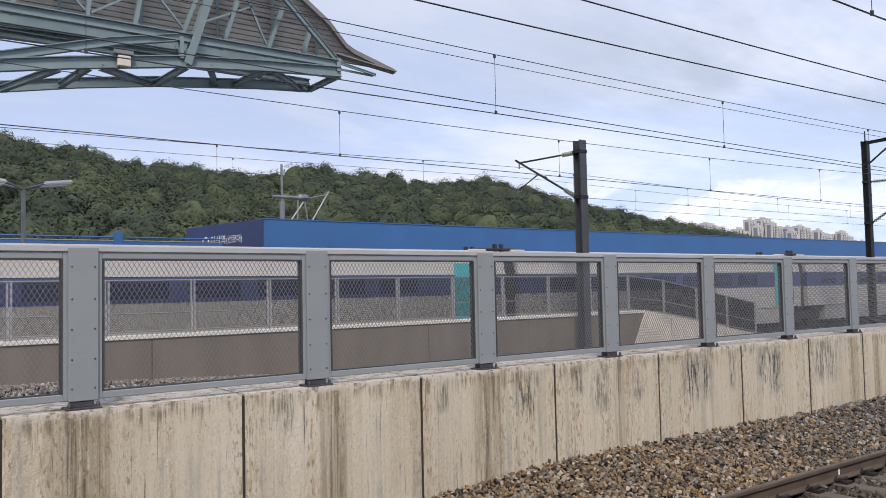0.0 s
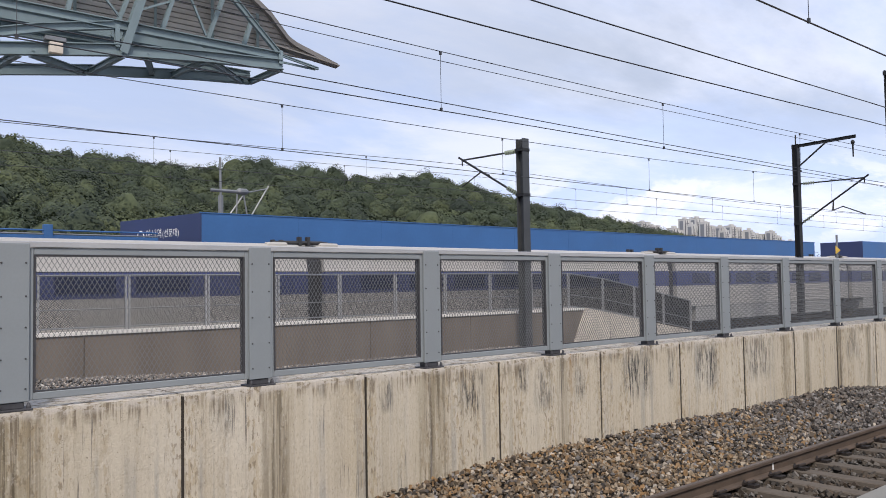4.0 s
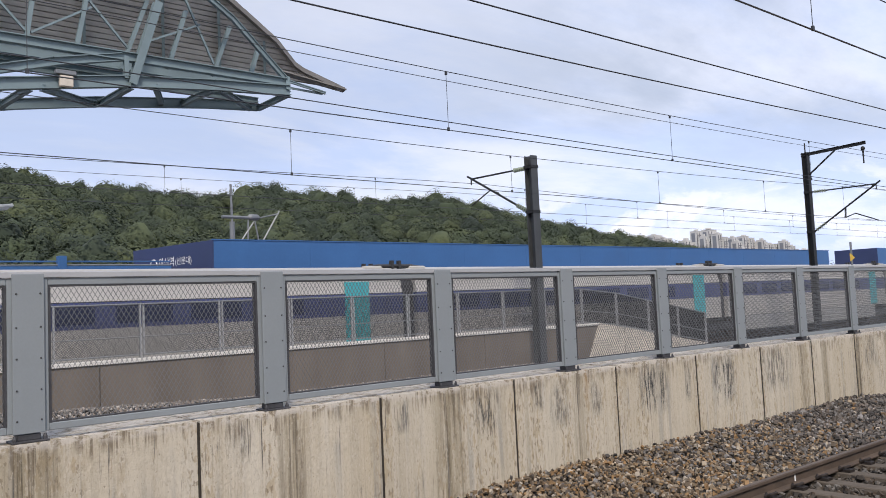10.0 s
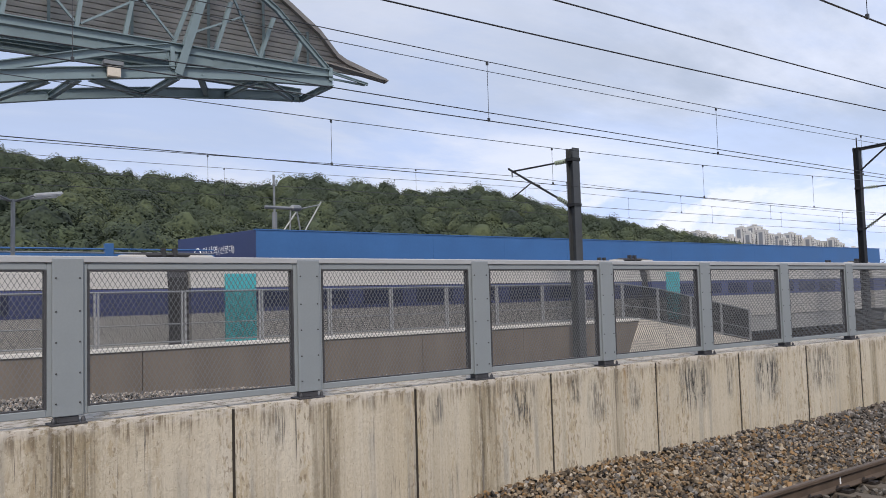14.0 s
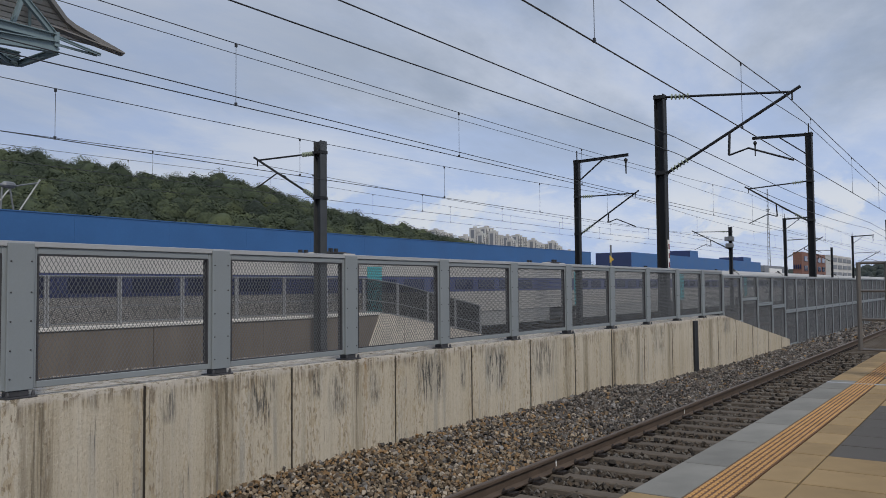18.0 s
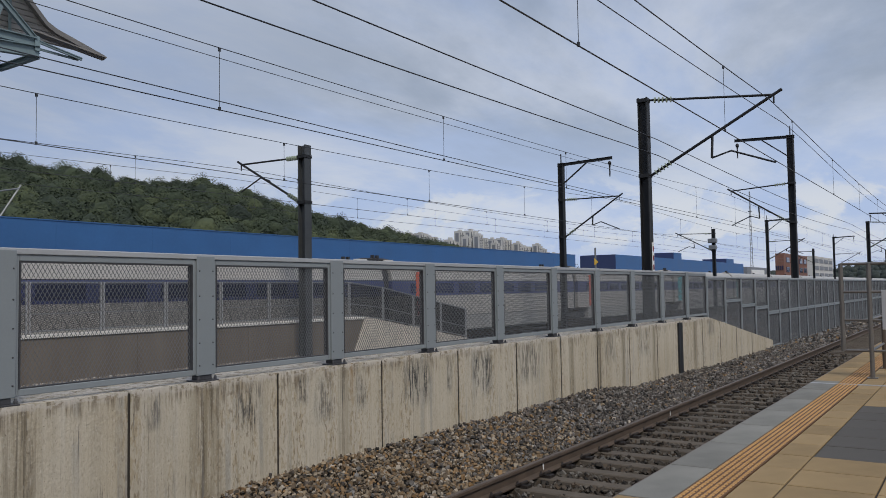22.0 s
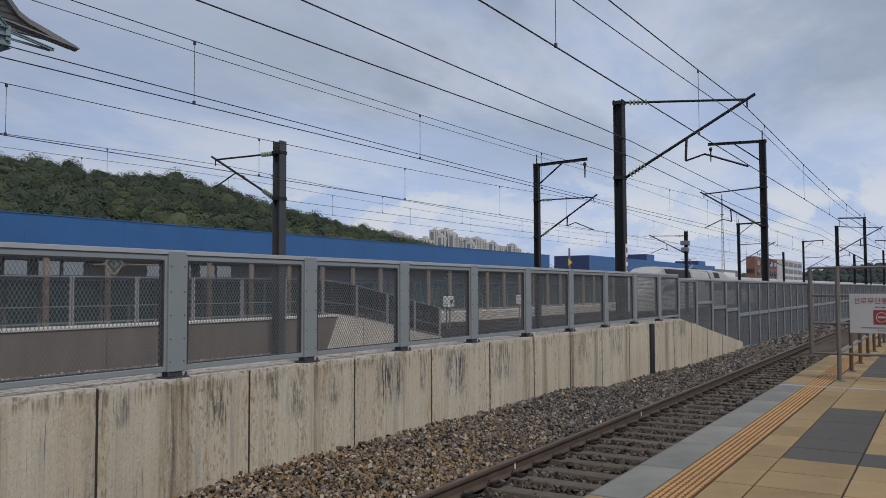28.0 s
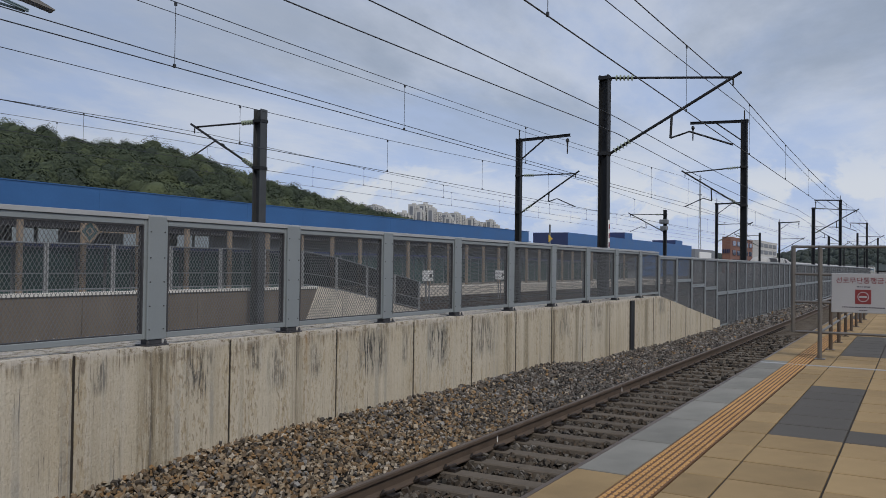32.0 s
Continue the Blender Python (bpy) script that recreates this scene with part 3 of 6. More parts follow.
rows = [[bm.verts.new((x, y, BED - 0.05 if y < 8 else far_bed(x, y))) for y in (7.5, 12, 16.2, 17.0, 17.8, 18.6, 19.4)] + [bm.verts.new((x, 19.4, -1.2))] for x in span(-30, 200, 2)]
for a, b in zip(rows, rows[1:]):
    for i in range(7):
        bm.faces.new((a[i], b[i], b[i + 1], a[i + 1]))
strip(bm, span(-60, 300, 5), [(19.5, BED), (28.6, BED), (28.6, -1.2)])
solid("ballast_bed", bm, M_BALLAST_SHADE, "near-black ballast beds under the far tracks, shade between stones painted in", kind="structure")

platform = thing("platform", "station platform with tan paving and a grey edge", "", kind="structure")
bm = bmesh.new()
cuboid(bm, -30, 60, -8, 2.28, -1.1, -0.014)
part("platform_base", bm, M_JOINT, platform)
# ---- retaining wall ----
WALL_Y, WALL_TOP = 6.95, 0.59
wall_near = thing("retaining_wall", "stained beige concrete retaining wall in tall panels", "", kind="structure")


def wall_top(x):
    if x < 25.06:
        return WALL_TOP
    return WALL_TOP - (x - 25.06) * 0.136


def far_track(y0, x0, x1, name):
    tr = thing(name, "railway track with rusty rails on concrete sleepers", "track", kind="structure")
    for s in (-0.7525, 0.7525):
        bm = bmesh.new()
        strip(bm, span(x0, x1, 4), [(y0 + s - 0.036, RAIL - 0.04), (y0 + s - 0.036, RAIL), (y0 + s + 0.036, RAIL), (y0 + s + 0.036, RAIL - 0.04), (y0 + s + 0.01, RAIL - 0.05), (y0 + s + 0.01, RAIL - 0.16)])
        part("rail", bm, M_RAIL, tr)
    return tr


for y0 in (10.3, 15.0, 22.1, 26.6):
    far_track(y0, -40, 180, "far_track")

# ---- far wall with its railing ----
FAR_Y, FAR_TOP = 19.2, 0.57
far_wall = thing("far_wall", "brown concrete wall with a pale coping beside the main line", "", kind="structure")
for a, b in zip(span(-30, 22.0, 4), span(-30, 22.0, 4)[1:]):
    bm = bmesh.new()
    soft_box(bm, a + 0.008, b - 0.008, FAR_Y, FAR_Y + 0.3, -1.1, FAR_TOP - 0.06, 0.01)
    part("wall_panel", bm, M_BROWN, far_wall)
bm = bmesh.new()
v = [bm.verts.new(c) for c in ((22.008, FAR_Y, -1.1), (22.9, FAR_Y, -1.1), (23.72, FAR_Y, FAR_TOP - 0.06), (22.008, FAR_Y, FAR_TOP - 0.06))]
w = [bm.verts.new(c.co + Vector((0, 0.3, 0))) for c in v]
bm.faces.new(v), bm.faces.new(w[::-1])
for i in range(4):
    bm.faces.new((v[i], w[i], w[(i + 1) % 4], v[(i + 1) % 4]))
part("wall_panel", bm, M_BROWN, far_wall)
bm = bmesh.new()
soft_box(bm, -30, 23.75, FAR_Y - 0.04, FAR_Y + 0.36, FAR_TOP - 0.06, FAR_TOP + 0.03, 0.01)
part("coping", bm, M_COPING, far_wall)
bm = bmesh.new()
v = [bm.verts.new(c) for c in ((22.85, FAR_Y - 0.06, -1.1), (32.4, FAR_Y - 0.06, -1.1), (32.4, FAR_Y - 0.06, -0.84), (23.8, FAR_Y - 0.06, FAR_TOP + 0.02))]
w = [bm.verts.new(c.co + Vector((0, 0.35, 0))) for c in v]
bm.faces.new(v), bm.faces.new(w[::-1])
for i in range(4):
    bm.faces.new((v[i], w[i], w[(i + 1) % 4], v[(i + 1) % 4]))
part("ramp_end", bm, M_RAMP, far_wall, "pale concrete end of the wall, sloping down")

bm = bmesh.new()
for a in (25.2, 27.6, 30.0):
    cuboid(bm, a - 0.008, a + 0.008, FAR_Y - 0.064 + bend(a), FAR_Y - 0.05 + bend(a), -1.0, FAR_TOP - (a - 23.8) * 0.165 - 0.02)
part("joint", bm, M_JOINT, far_wall)

# ---- railing on the far wall ----
far_railing = thing("railing", "grey steel railing with dark mesh infill on the far wall", "railing")
RX0, RSTEP = 3.0, 2.0


def far_top(x):
    return FAR_TOP + 0.03 if x < 23.8 else max(-0.85, FAR_TOP + 0.03 - (x - 23.8) * 0.165)


bm = bmesh.new()
for a in (-0.05, 0.03):
    soft_box(bm, a, a + 0.045, -0.03, 0.03, 0, 1.29, 0.006)
RAILING_POST = mesh_of("post", bm, M_POST)


RAILING_INFILL = mesh_infill(RSTEP - 0.08, 1.16, 0.032, 0.055, 0.0058, 0.0045, M_MAST)


def railing_panel(x, x1):
    z, z1 = far_top(x), far_top(x1)
    y, y1 = FAR_Y + 0.12 + bend(x), FAR_Y + 0.12 + bend(x1)
    for h, r in ((1.27, 0.028), (0.5, 0.018), (0.08, 0.022)):
        bm = bmesh.new()
        tube(bm, [(x, y, z + h), (x1, y1, z1 + h)], r, 6)
        part("rail", bm, M_GALV, far_railing)
    if z == z1:
        piece("mesh_infill", RAILING_INFILL, far_railing, pose(x + 0.04, y, z + 0.09))
        return
    bm = bmesh.new()
    a = x + 0.1
    while a < x1 - 0.05:
        u = (a - x) / (x1 - x)
        zz, yy = z + (z1 - z) * u, y + (y1 - y) * u
        cuboid(bm, a - 0.005, a + 0.005, yy - 0.006, yy + 0.006, zz + 0.1, zz + 1.25)
        a += 0.03
    for i in range(1, 26):
        h = 0.1 + 0.045 * i
        beam(bm, (x + 0.05, y, z + h), (x1 - 0.05, y1, z1 + h), 0.008, 0.009)
    part("mesh_infill", bm, M_MAST, far_railing)


for k in range(-4, 15):
    x = RX0 + RSTEP * k
    if x < 32:
        piece("post", RAILING_POST, far_railing, pose(x, FAR_Y + 0.12 + bend(x), far_top(x) - 0.01))
        if x + RSTEP < 33:
            railing_panel(x, x + RSTEP)

# ---- overhead line ----
def wire(points, r=0.008, name="wire"):
    bm = bmesh.new()
    tube(bm, points, r, 5)
    return bm


def catenary(y, contact, carrier, x0, x1, supports, phase, step, label, r1=0.011, r2=0.011, sag=0.25):
    """Contact wire, sagging carrier wire and droppers over one track."""
    line = thing("overhead_line", label, "overhead wire", group="overhead lines")

    def carrier_z(x):
        s = [v for v in supports]
        lo = max([v for v in s if v <= x], default=s[0] - 40)
        hi = min([v for v in s if v > x], default=lo + 40)
        u = (x - lo) / max(1.0, hi - lo)
        return carrier - sag * 4 * u * (1 - u)

    xs = span(x0, x1, 3)
    bm = bmesh.new()
    tube(bm, [(x, y + bend(x), contact) for x in xs], r1, 5)
    part("contact_wire", bm, M_WIRE, line)
    bm = bmesh.new()
    tube(bm, [(x, y + bend(x), carrier_z(x)) for x in xs], r2, 5)
    part("carrier_wire", bm, M_WIRE, line)
    x = phase
    while x < min(x1, 75):
        bm = bmesh.new()
        tube(bm, [(x, y + bend(x), contact), (x, y + bend(x), carrier_z(x))], 0.005, 5)
        for z in (contact + 0.02, carrier_z(x) - 0.03):
            cuboid(bm, x - 0.02, x + 0.02, y + bend(x) - 0.015, y + bend(x) + 0.015, z - 0.03, z + 0.03)
        part("dropper", bm, M_WIRE, line)
        x += step
    return line


def h_mast(name, x, y, top, reach, side, carrier, contact, arm=0.0, label="", foot=-1.05, size=0.26, galv=False, low=None, drop=0.0):
    """A rolled steel mast with a hinged bracket that holds the wires over a track. side: -1 towards the platform, 1 away."""
    m = thing(name, label, "catenary mast", on_line(x, y), group="catenary masts")
    steel = M_MAST_GREY if galv else M_MAST
    bm = bmesh.new()
    i_beam(bm, (0, 0, foot), (0, 0, top), size, size, 0.028, up=(0, 1, 0))
    part("post", bm, steel, m)
    bm = bmesh.new()
    soft_box(bm, -size * 0.8, size * 0.8, -size * 0.8, size * 0.8, foot - 0.1, foot + 0.25, 0.03)
    part("footing", bm, M_RAMP, m)
    e, tip = 0.16 * side, reach * side
    low = contact if low is None else low
    bm = bmesh.new()
    tube(bm, [(0, e, carrier + 0.12 + drop), (0, tip, carrier + 0.2)], 0.032)
    part("top_tube", bm, M_MAST, m)
    bm = bmesh.new()
    tube(bm, [(0, e, low), (0, tip * 1.06, carrier + 0.32)], 0.04)
    part("bracket_tube", bm, M_MAST, m)
    u = 0.52
    j = Vector((0, e + (tip - e) * u, low + (carrier + 0.2 - low) * u))
    bm = bmesh.new()
    tube(bm, [j, (0, j.y - 0.03 * side, contact + 0.28)], 0.034)
    tube(bm, [(0, j.y - 0.03 * side, contact + 0.28), (0, j.y + 0.3 * (tip - j.y), contact + 0.42), (0, tip, contact + 0.005)], 0.025)
    part("steady_arm", bm, M_MAST, m)
    bm = bmesh.new()
    tube(bm, [(0, tip, carrier + 0.24), (0, tip, carrier - 0.01)], 0.022)
    part("wire_clamp", bm, M_MAST, m)
    for k, (a, b) in enumerate((((0, e, carrier + 0.12 + drop), (0, tip, carrier + 0.2)), ((0, e, low), (0, tip * 1.06, carrier + 0.32)))):
        a, b = Vector(a), Vector(b)
        d = (b - a).normalized()
        bm = bmesh.new()
        prof = [(0.1, 0.03)]
        for i in range(5):
            s = 0.16 + i * 0.11
            prof += [(s - 0.02, 0.028), (s, 0.08), (s + 0.015, 0.085), (s + 0.03, 0.028)]
        lathe(bm, a, d, prof + [(0.66, 0.03)], 10)
        part("insulator", bm, M_INSULATOR, m, smooth=False)
    if arm:
        bm = bmesh.new()
        s = 1 if arm > 0 else -1
        i_beam(bm, (0, -0.2 * s, top - 0.1), (0, arm, top + 0.0), 0.1, 0.14, 0.02)
        beam(bm, (0, 0.05 * s, top - 1.1), (0, arm * 0.5, top - 0.12), 0.06)
        part("feeder_arm", bm, M_MAST, m)
        bm = bmesh.new()
        tube(bm, [(0, 0, top - 0.1), (0, 0, top + 0.45)], 0.03)
        part("top_rod", bm, M_MAST, m)
        bm = bmesh.new()
        lathe(bm, (0, arm * 0.95, top - 0.15), (0, 0, -1), [(0, 0.03), (0.05, 0.08), (0.12, 0.09), (0.2, 0.05), (0.3, 0.035), (0.75, 0.03)], 10)
        part("feeder_insulator", bm, M_MAST, m)
    for z in (low, carrier + 0.12 + drop):
        bm = bmesh.new()
        cuboid(bm, -size * 0.56, size * 0.56, -size * 0.56, size * 0.56, z - 0.05, z + 0.05)
        part("clamp", bm, M_MAST, m)
    return m


catenary(4.25, 4.66, 6.15, -30, 160, [-30, 21.8, 74, 131], 9.75, 7.2, "overhead wires above the near track", sag=0.42)
catenary(10.55, 4.6, 6.15, -30, 170, [-18, 42.7, 101], 2.48, 6.82, "overhead wires above the second track", 0.0095, 0.008, sag=0.5)
catenary(14.4, 4.32, 5.72, -40, 180, [-12, 37.2, 83.6, 126], 1.97, 6.38, "overhead wires above the third track", 0.009, 0.008, sag=0.47)
catenary(21.6, 4.95, 5.92, -60, 200, [-30, 19.9, 69, 116], 1.45, 7.1, "overhead wires above the main line", 0.0095, 0.009, sag=0.33)
catenary(26.6, 5.3, 6.45, -60, 200, [-30, 25, 80, 135], 4.0, 7.1, "thin overhead wires above the second main-line track", 0.009, 0.008, sag=0.28)
h_mast("catenary_mast", -30, 28.6, 7.0, 2.0, -1, 6.3, 5.3, label="dark catenary mast beside the second main-line track", low=4.6)
near_label = "black steel catenary mast with a long bracket behind the fence"
tall_label = "tall black catenary mast with a feeder arm on top"
near_mast = h_mast("catenary_mast", 21.8, 7.65, 6.75, 3.4, -1, 6.15, 4.62, label=near_label, low=4.58, drop=0.4)
h_mast("catenary_mast", 42.7, 7.65, 8.9, 2.9, 1, 6.15, 4.6, arm=2.65, label=tall_label, size=0.3, low=4.6, drop=0.25)
h_mast("catenary_mast", 74.0, 7.65, 6.6, 3.2, -1, 6.1, 4.6, label=near_label, low=4.5, drop=0.3)
h_mast("catenary_mast", 101.0, 7.65, 9.3, 2.9, 1, 6.1, 4.75, arm=2.65, label=tall_label, size=0.3, low=4.6)
h_mast("catenary_mast", 131.0, 7.65, 6.8, 3.2, -1, 6.1, 4.6, label=near_label, low=4.5)
h_mast("catenary_mast", 156.0, 7.65, 9.5, 2.9, 1, 6.1, 4.75, arm=2.65, label=tall_label, size=0.3, low=4.6)
h_mast("catenary_mast", 19.95, 18.6, 6.4, 3.0, 1, 5.85, 5.08, label="grey steel catenary mast with a bracket over the main line", size=0.31, galv=True, low=4.5, drop=0.05)
h_mast("catenary_mast", 37.2, 17.4, 7.8, 3.0, -1, 5.72, 4.32, arm=-2.7, label="black catenary mast with a feeder arm towards the platform", low=4.1, drop=0.1)
bm = bmesh.new()
soft_box(bm, -0.07, 0.07, -0.16, -0.145, 1.9, 2.75, 0.004)
plate = part("warning_plate", bm, M_WHITE, near_mast, "narrow white warning plate")
for z in (2.0, 2.25, 2.5):
    bm = bmesh.new()
    cuboid(bm, -0.045, 0.045, -0.166, -0.161, z, z + 0.14)
    part("warning_mark", bm, M_SIGN_RED, plate)
far_label = "dark catenary mast far along the main line"
box_mast = h_mast("catenary_mast", 69.0, 18.6, 6.3, 3.0, 1, 5.8, 4.5, label=far_label, low=4.5)
h_mast("catenary_mast", 116.7, 18.6, 6.3, 3.0, 1, 5.8, 4.5, label=far_label, low=4.5)
h_mast("catenary_mast", 83.6, 17.4, 7.9, 3.2, -1, 5.65, 4.5, arm=-2.7, label=far_label, low=4.1)
h_mast("catenary_mast", 126.0, 17.4, 8.2, 3.2, -1, 5.65, 4.5, arm=-2.7, label=far_label, low=4.1)
for x, y, z in ((150, 13, 7.0), (175, 18, 8.0), (200, 7.65, 8.5), (235, 12, 7.5), (262, 18.6, 8.2)):
    h_mast("catenary_mast", x, y, z, 3.0, -1, 5.7, 4.5, label=far_label, low=4.3, size=0.35)
# feeder and return wires: across, height at the supports, sag, thickness, a support
for y, z, sag, r, x0 in ((7.5, 5.68, 0.18, 0.012, 21.8), (7.5, 5.24, 0.3, 0.011, 21.8), (11.6, 6.05, 0.18, 0.007, 32.0), (10.5, 4.78, 0.1, 0.009, 42.7), (4.1, 5.68, 0.42, 0.008, 23.0)):
    bm = bmesh.new()
    tube(bm, [(x, y + bend(x), z - sag * math.sin(math.pi * ((x - x0) % 40) / 40)) for x in span(-30, 190, 2.5)], r, 5)
    solid("feeder_wire", bm, M_WIRE, "dark feeder wire strung between the masts", "wire", group="feeder wires")

for z, w in ((5.3, 0.35), (4.75, 0.28)):
    bm = bmesh.new()
    soft_box(bm, -0.55, -0.1, -w, w, z - 0.18, z + 0.18, 0.04)
    part("cable_box", bm, M_GALV, box_mast)

# ---- mesh fence on the wall ----
FENCE_Y, FENCE_TOP, STEP = 7.05, 1.93, 2.145
FIRST = 6.0  # a post's middle
fence = thing("mesh_fence", "grey steel fence of framed expanded-metal panels on the wall", "fence")
PW = 0.24


def panel_frame(w, h):
    bm = bmesh.new()
    for a in (0, w - 0.045):
        soft_box(bm, a, a + 0.045, -0.03, 0.03, 0, h, 0.006)
    for z in (0, h - 0.06):
        soft_box(bm, 0.045, w - 0.045, -0.03, 0.03, z, z + 0.06, 0.006)
    return mesh_of("panel_frame", bm, M_FENCE)


bm = bmesh.new()
soft_box(bm, -PW / 2, PW / 2, -0.055, -0.032, 0, 1.0, 0.004)
soft_box(bm, -0.05, 0.05, -0.032, 0.09, 0, 1.0, 0.006)
POST_MESH = mesh_of("post", bm, M_FENCE)
bm = bmesh.new()
lathe(bm, (0, -0.055, 0), (0, -1, 0), [(0, 0.008), (0.006, 0.008), (0.009, 0.004)], 6)
BOLT_MESH = mesh_of("bolt", bm, M_BASE)
bm = bmesh.new()
soft_box(bm, -0.14, 0.14, -0.095, 0.1, 0, 0.016, 0.004)
soft_box(bm, -0.085, 0.085, -0.045, 0.08, 0.016, 0.066, 0.004)
for a in (-0.112, 0.112):
    lathe(bm, (a, -0.065, 0.016), (0, 0, 1), [(0, 0.018), (0.02, 0.018), (0.045, 0.009)], 6)
BASE_MESH = mesh_of("base_plate", bm, M_BASE)
BAY = 0.11  # from a post's middle to its panel
PANEL_W = STEP - 2 * BAY
UP_H = 1.235
INFILL = mesh_infill(PANEL_W - 0.09, UP_H - 0.12, 0.042, 0.072, 0.0038, 0.0045)
FRAME = panel_frame(PANEL_W, UP_H)


# dark strips along the frame's inner sides, added to imitate their shade
bm = bmesh.new()
for a, b in ((0.045, 0.062), (PANEL_W - 0.062, PANEL_W - 0.045)):
    cuboid(bm, a, b, -0.03, 0.035, 0.06, UP_H - 0.06)
for a, b in ((0.06, 0.072), (UP_H - 0.072, UP_H - 0.06)):
    cuboid(bm, 0.062, PANEL_W - 0.062, -0.024, 0.02, a, b)
REVEAL_SHADE = mesh_of("gasket", bm, M_BASE)


def mesh_panel(x, width, bottom, height):
    """A framed panel, stretched to its bay."""
    f = piece("panel_frame", FRAME, fence, pose(x, FENCE_Y, bottom) @ Matrix.Diagonal((width / PANEL_W, 1, height / UP_H, 1)))
    piece("mesh_infill", INFILL, f, pose(0.045, 0, 0.06))
    piece("gasket", REVEAL_SHADE, f)


for k in range(-5, 9):
    x = FIRST + (STEP if k >= 0 else 2.19) * k
    piece("post", POST_MESH, fence, pose(x, FENCE_Y, 0.655) @ Matrix.Diagonal((1, 1, FENCE_TOP - 0.655, 1)))
    for z in (0.76, 1.0, 1.25, 1.5, 1.77):
        for s in (-1, 1):
            piece("bolt", BOLT_MESH, fence, pose(x + s * (PW / 2 - 0.03), FENCE_Y, z))
    piece("base_plate", BASE_MESH, fence, pose(x, FENCE_Y, WALL_TOP - 0.002))
    mesh_panel(x + BAY, PANEL_W if -1 < k < 8 else PANEL_W + 0.045 if k < 0 else 25.1 - x - BAY, FENCE_TOP - 0.035 - UP_H, UP_H)
# the stretch past the wall: thinner posts, two tiers, a little lower
LOW_TOP, LOW_STEP, LOW_FROM = 1.82, 2.09, 25.15
tiers = [0.3, 1.05, 0.84, 0.71, 0.465]
for k in range(0, 62):
    x = LOW_FROM + LOW_STEP * k
    foot = max(-0.95, wall_top(x) - 0.03)
    piece("post", POST_MESH, fence, pose(x, FENCE_Y, foot) @ Matrix.Diagonal((0.42, 0.9, LOW_TOP - foot, 1)))
    mid = tiers[k] if k < len(tiers) else 0.465
    mesh_panel(x + 0.055, LOW_STEP - 0.11, mid, LOW_TOP - 0.02 - mid)
    low = max(-0.95, wall_top(x + LOW_STEP) - 0.03)
    if k > 0 and mid - low > 0.2:
        mesh_panel(x + 0.055, LOW_STEP - 0.11, low, mid - low - 0.01)
for x0, x1, top in ((-6, 25.08, FENCE_TOP), (25.1, 156, LOW_TOP)):
    bm = bmesh.new()
    strip(bm, span(x0, x1, 40), [(FENCE_Y - 0.045, top - 0.03), (FENCE_Y - 0.045, top + 0.012), (FENCE_Y + 0.06, top + 0.022), (FENCE_Y + 0.06, top - 0.03)])
    part("top_rail", bm, M_CAP, fence, "pale top rail")

# ---- the train ----
TRAIN_Y = 22.1


def section(bm, x0, x1, pts, close=True):
    """A body between x0 and x1 with the half section (half width, height) mirrored."""
    loop = pts + [(-w, h) for w, h in reversed(pts)]
    a, b = [bm.verts.new((x0, w, h)) for w, h in loop], [bm.verts.new((x1, w, h)) for w, h in loop]
    n = len(loop)
    for i in range(n):
        bm.faces.new((a[i], a[(i + 1) % n], b[(i + 1) % n], b[i]))
    bm.faces.new(a[::-1]), bm.faces.new(b)


ROOF = [(1.42, 2.72), (1.36, 3.0), (1.2, 3.26), (0.9, 3.42), (0.45, 3.48)]


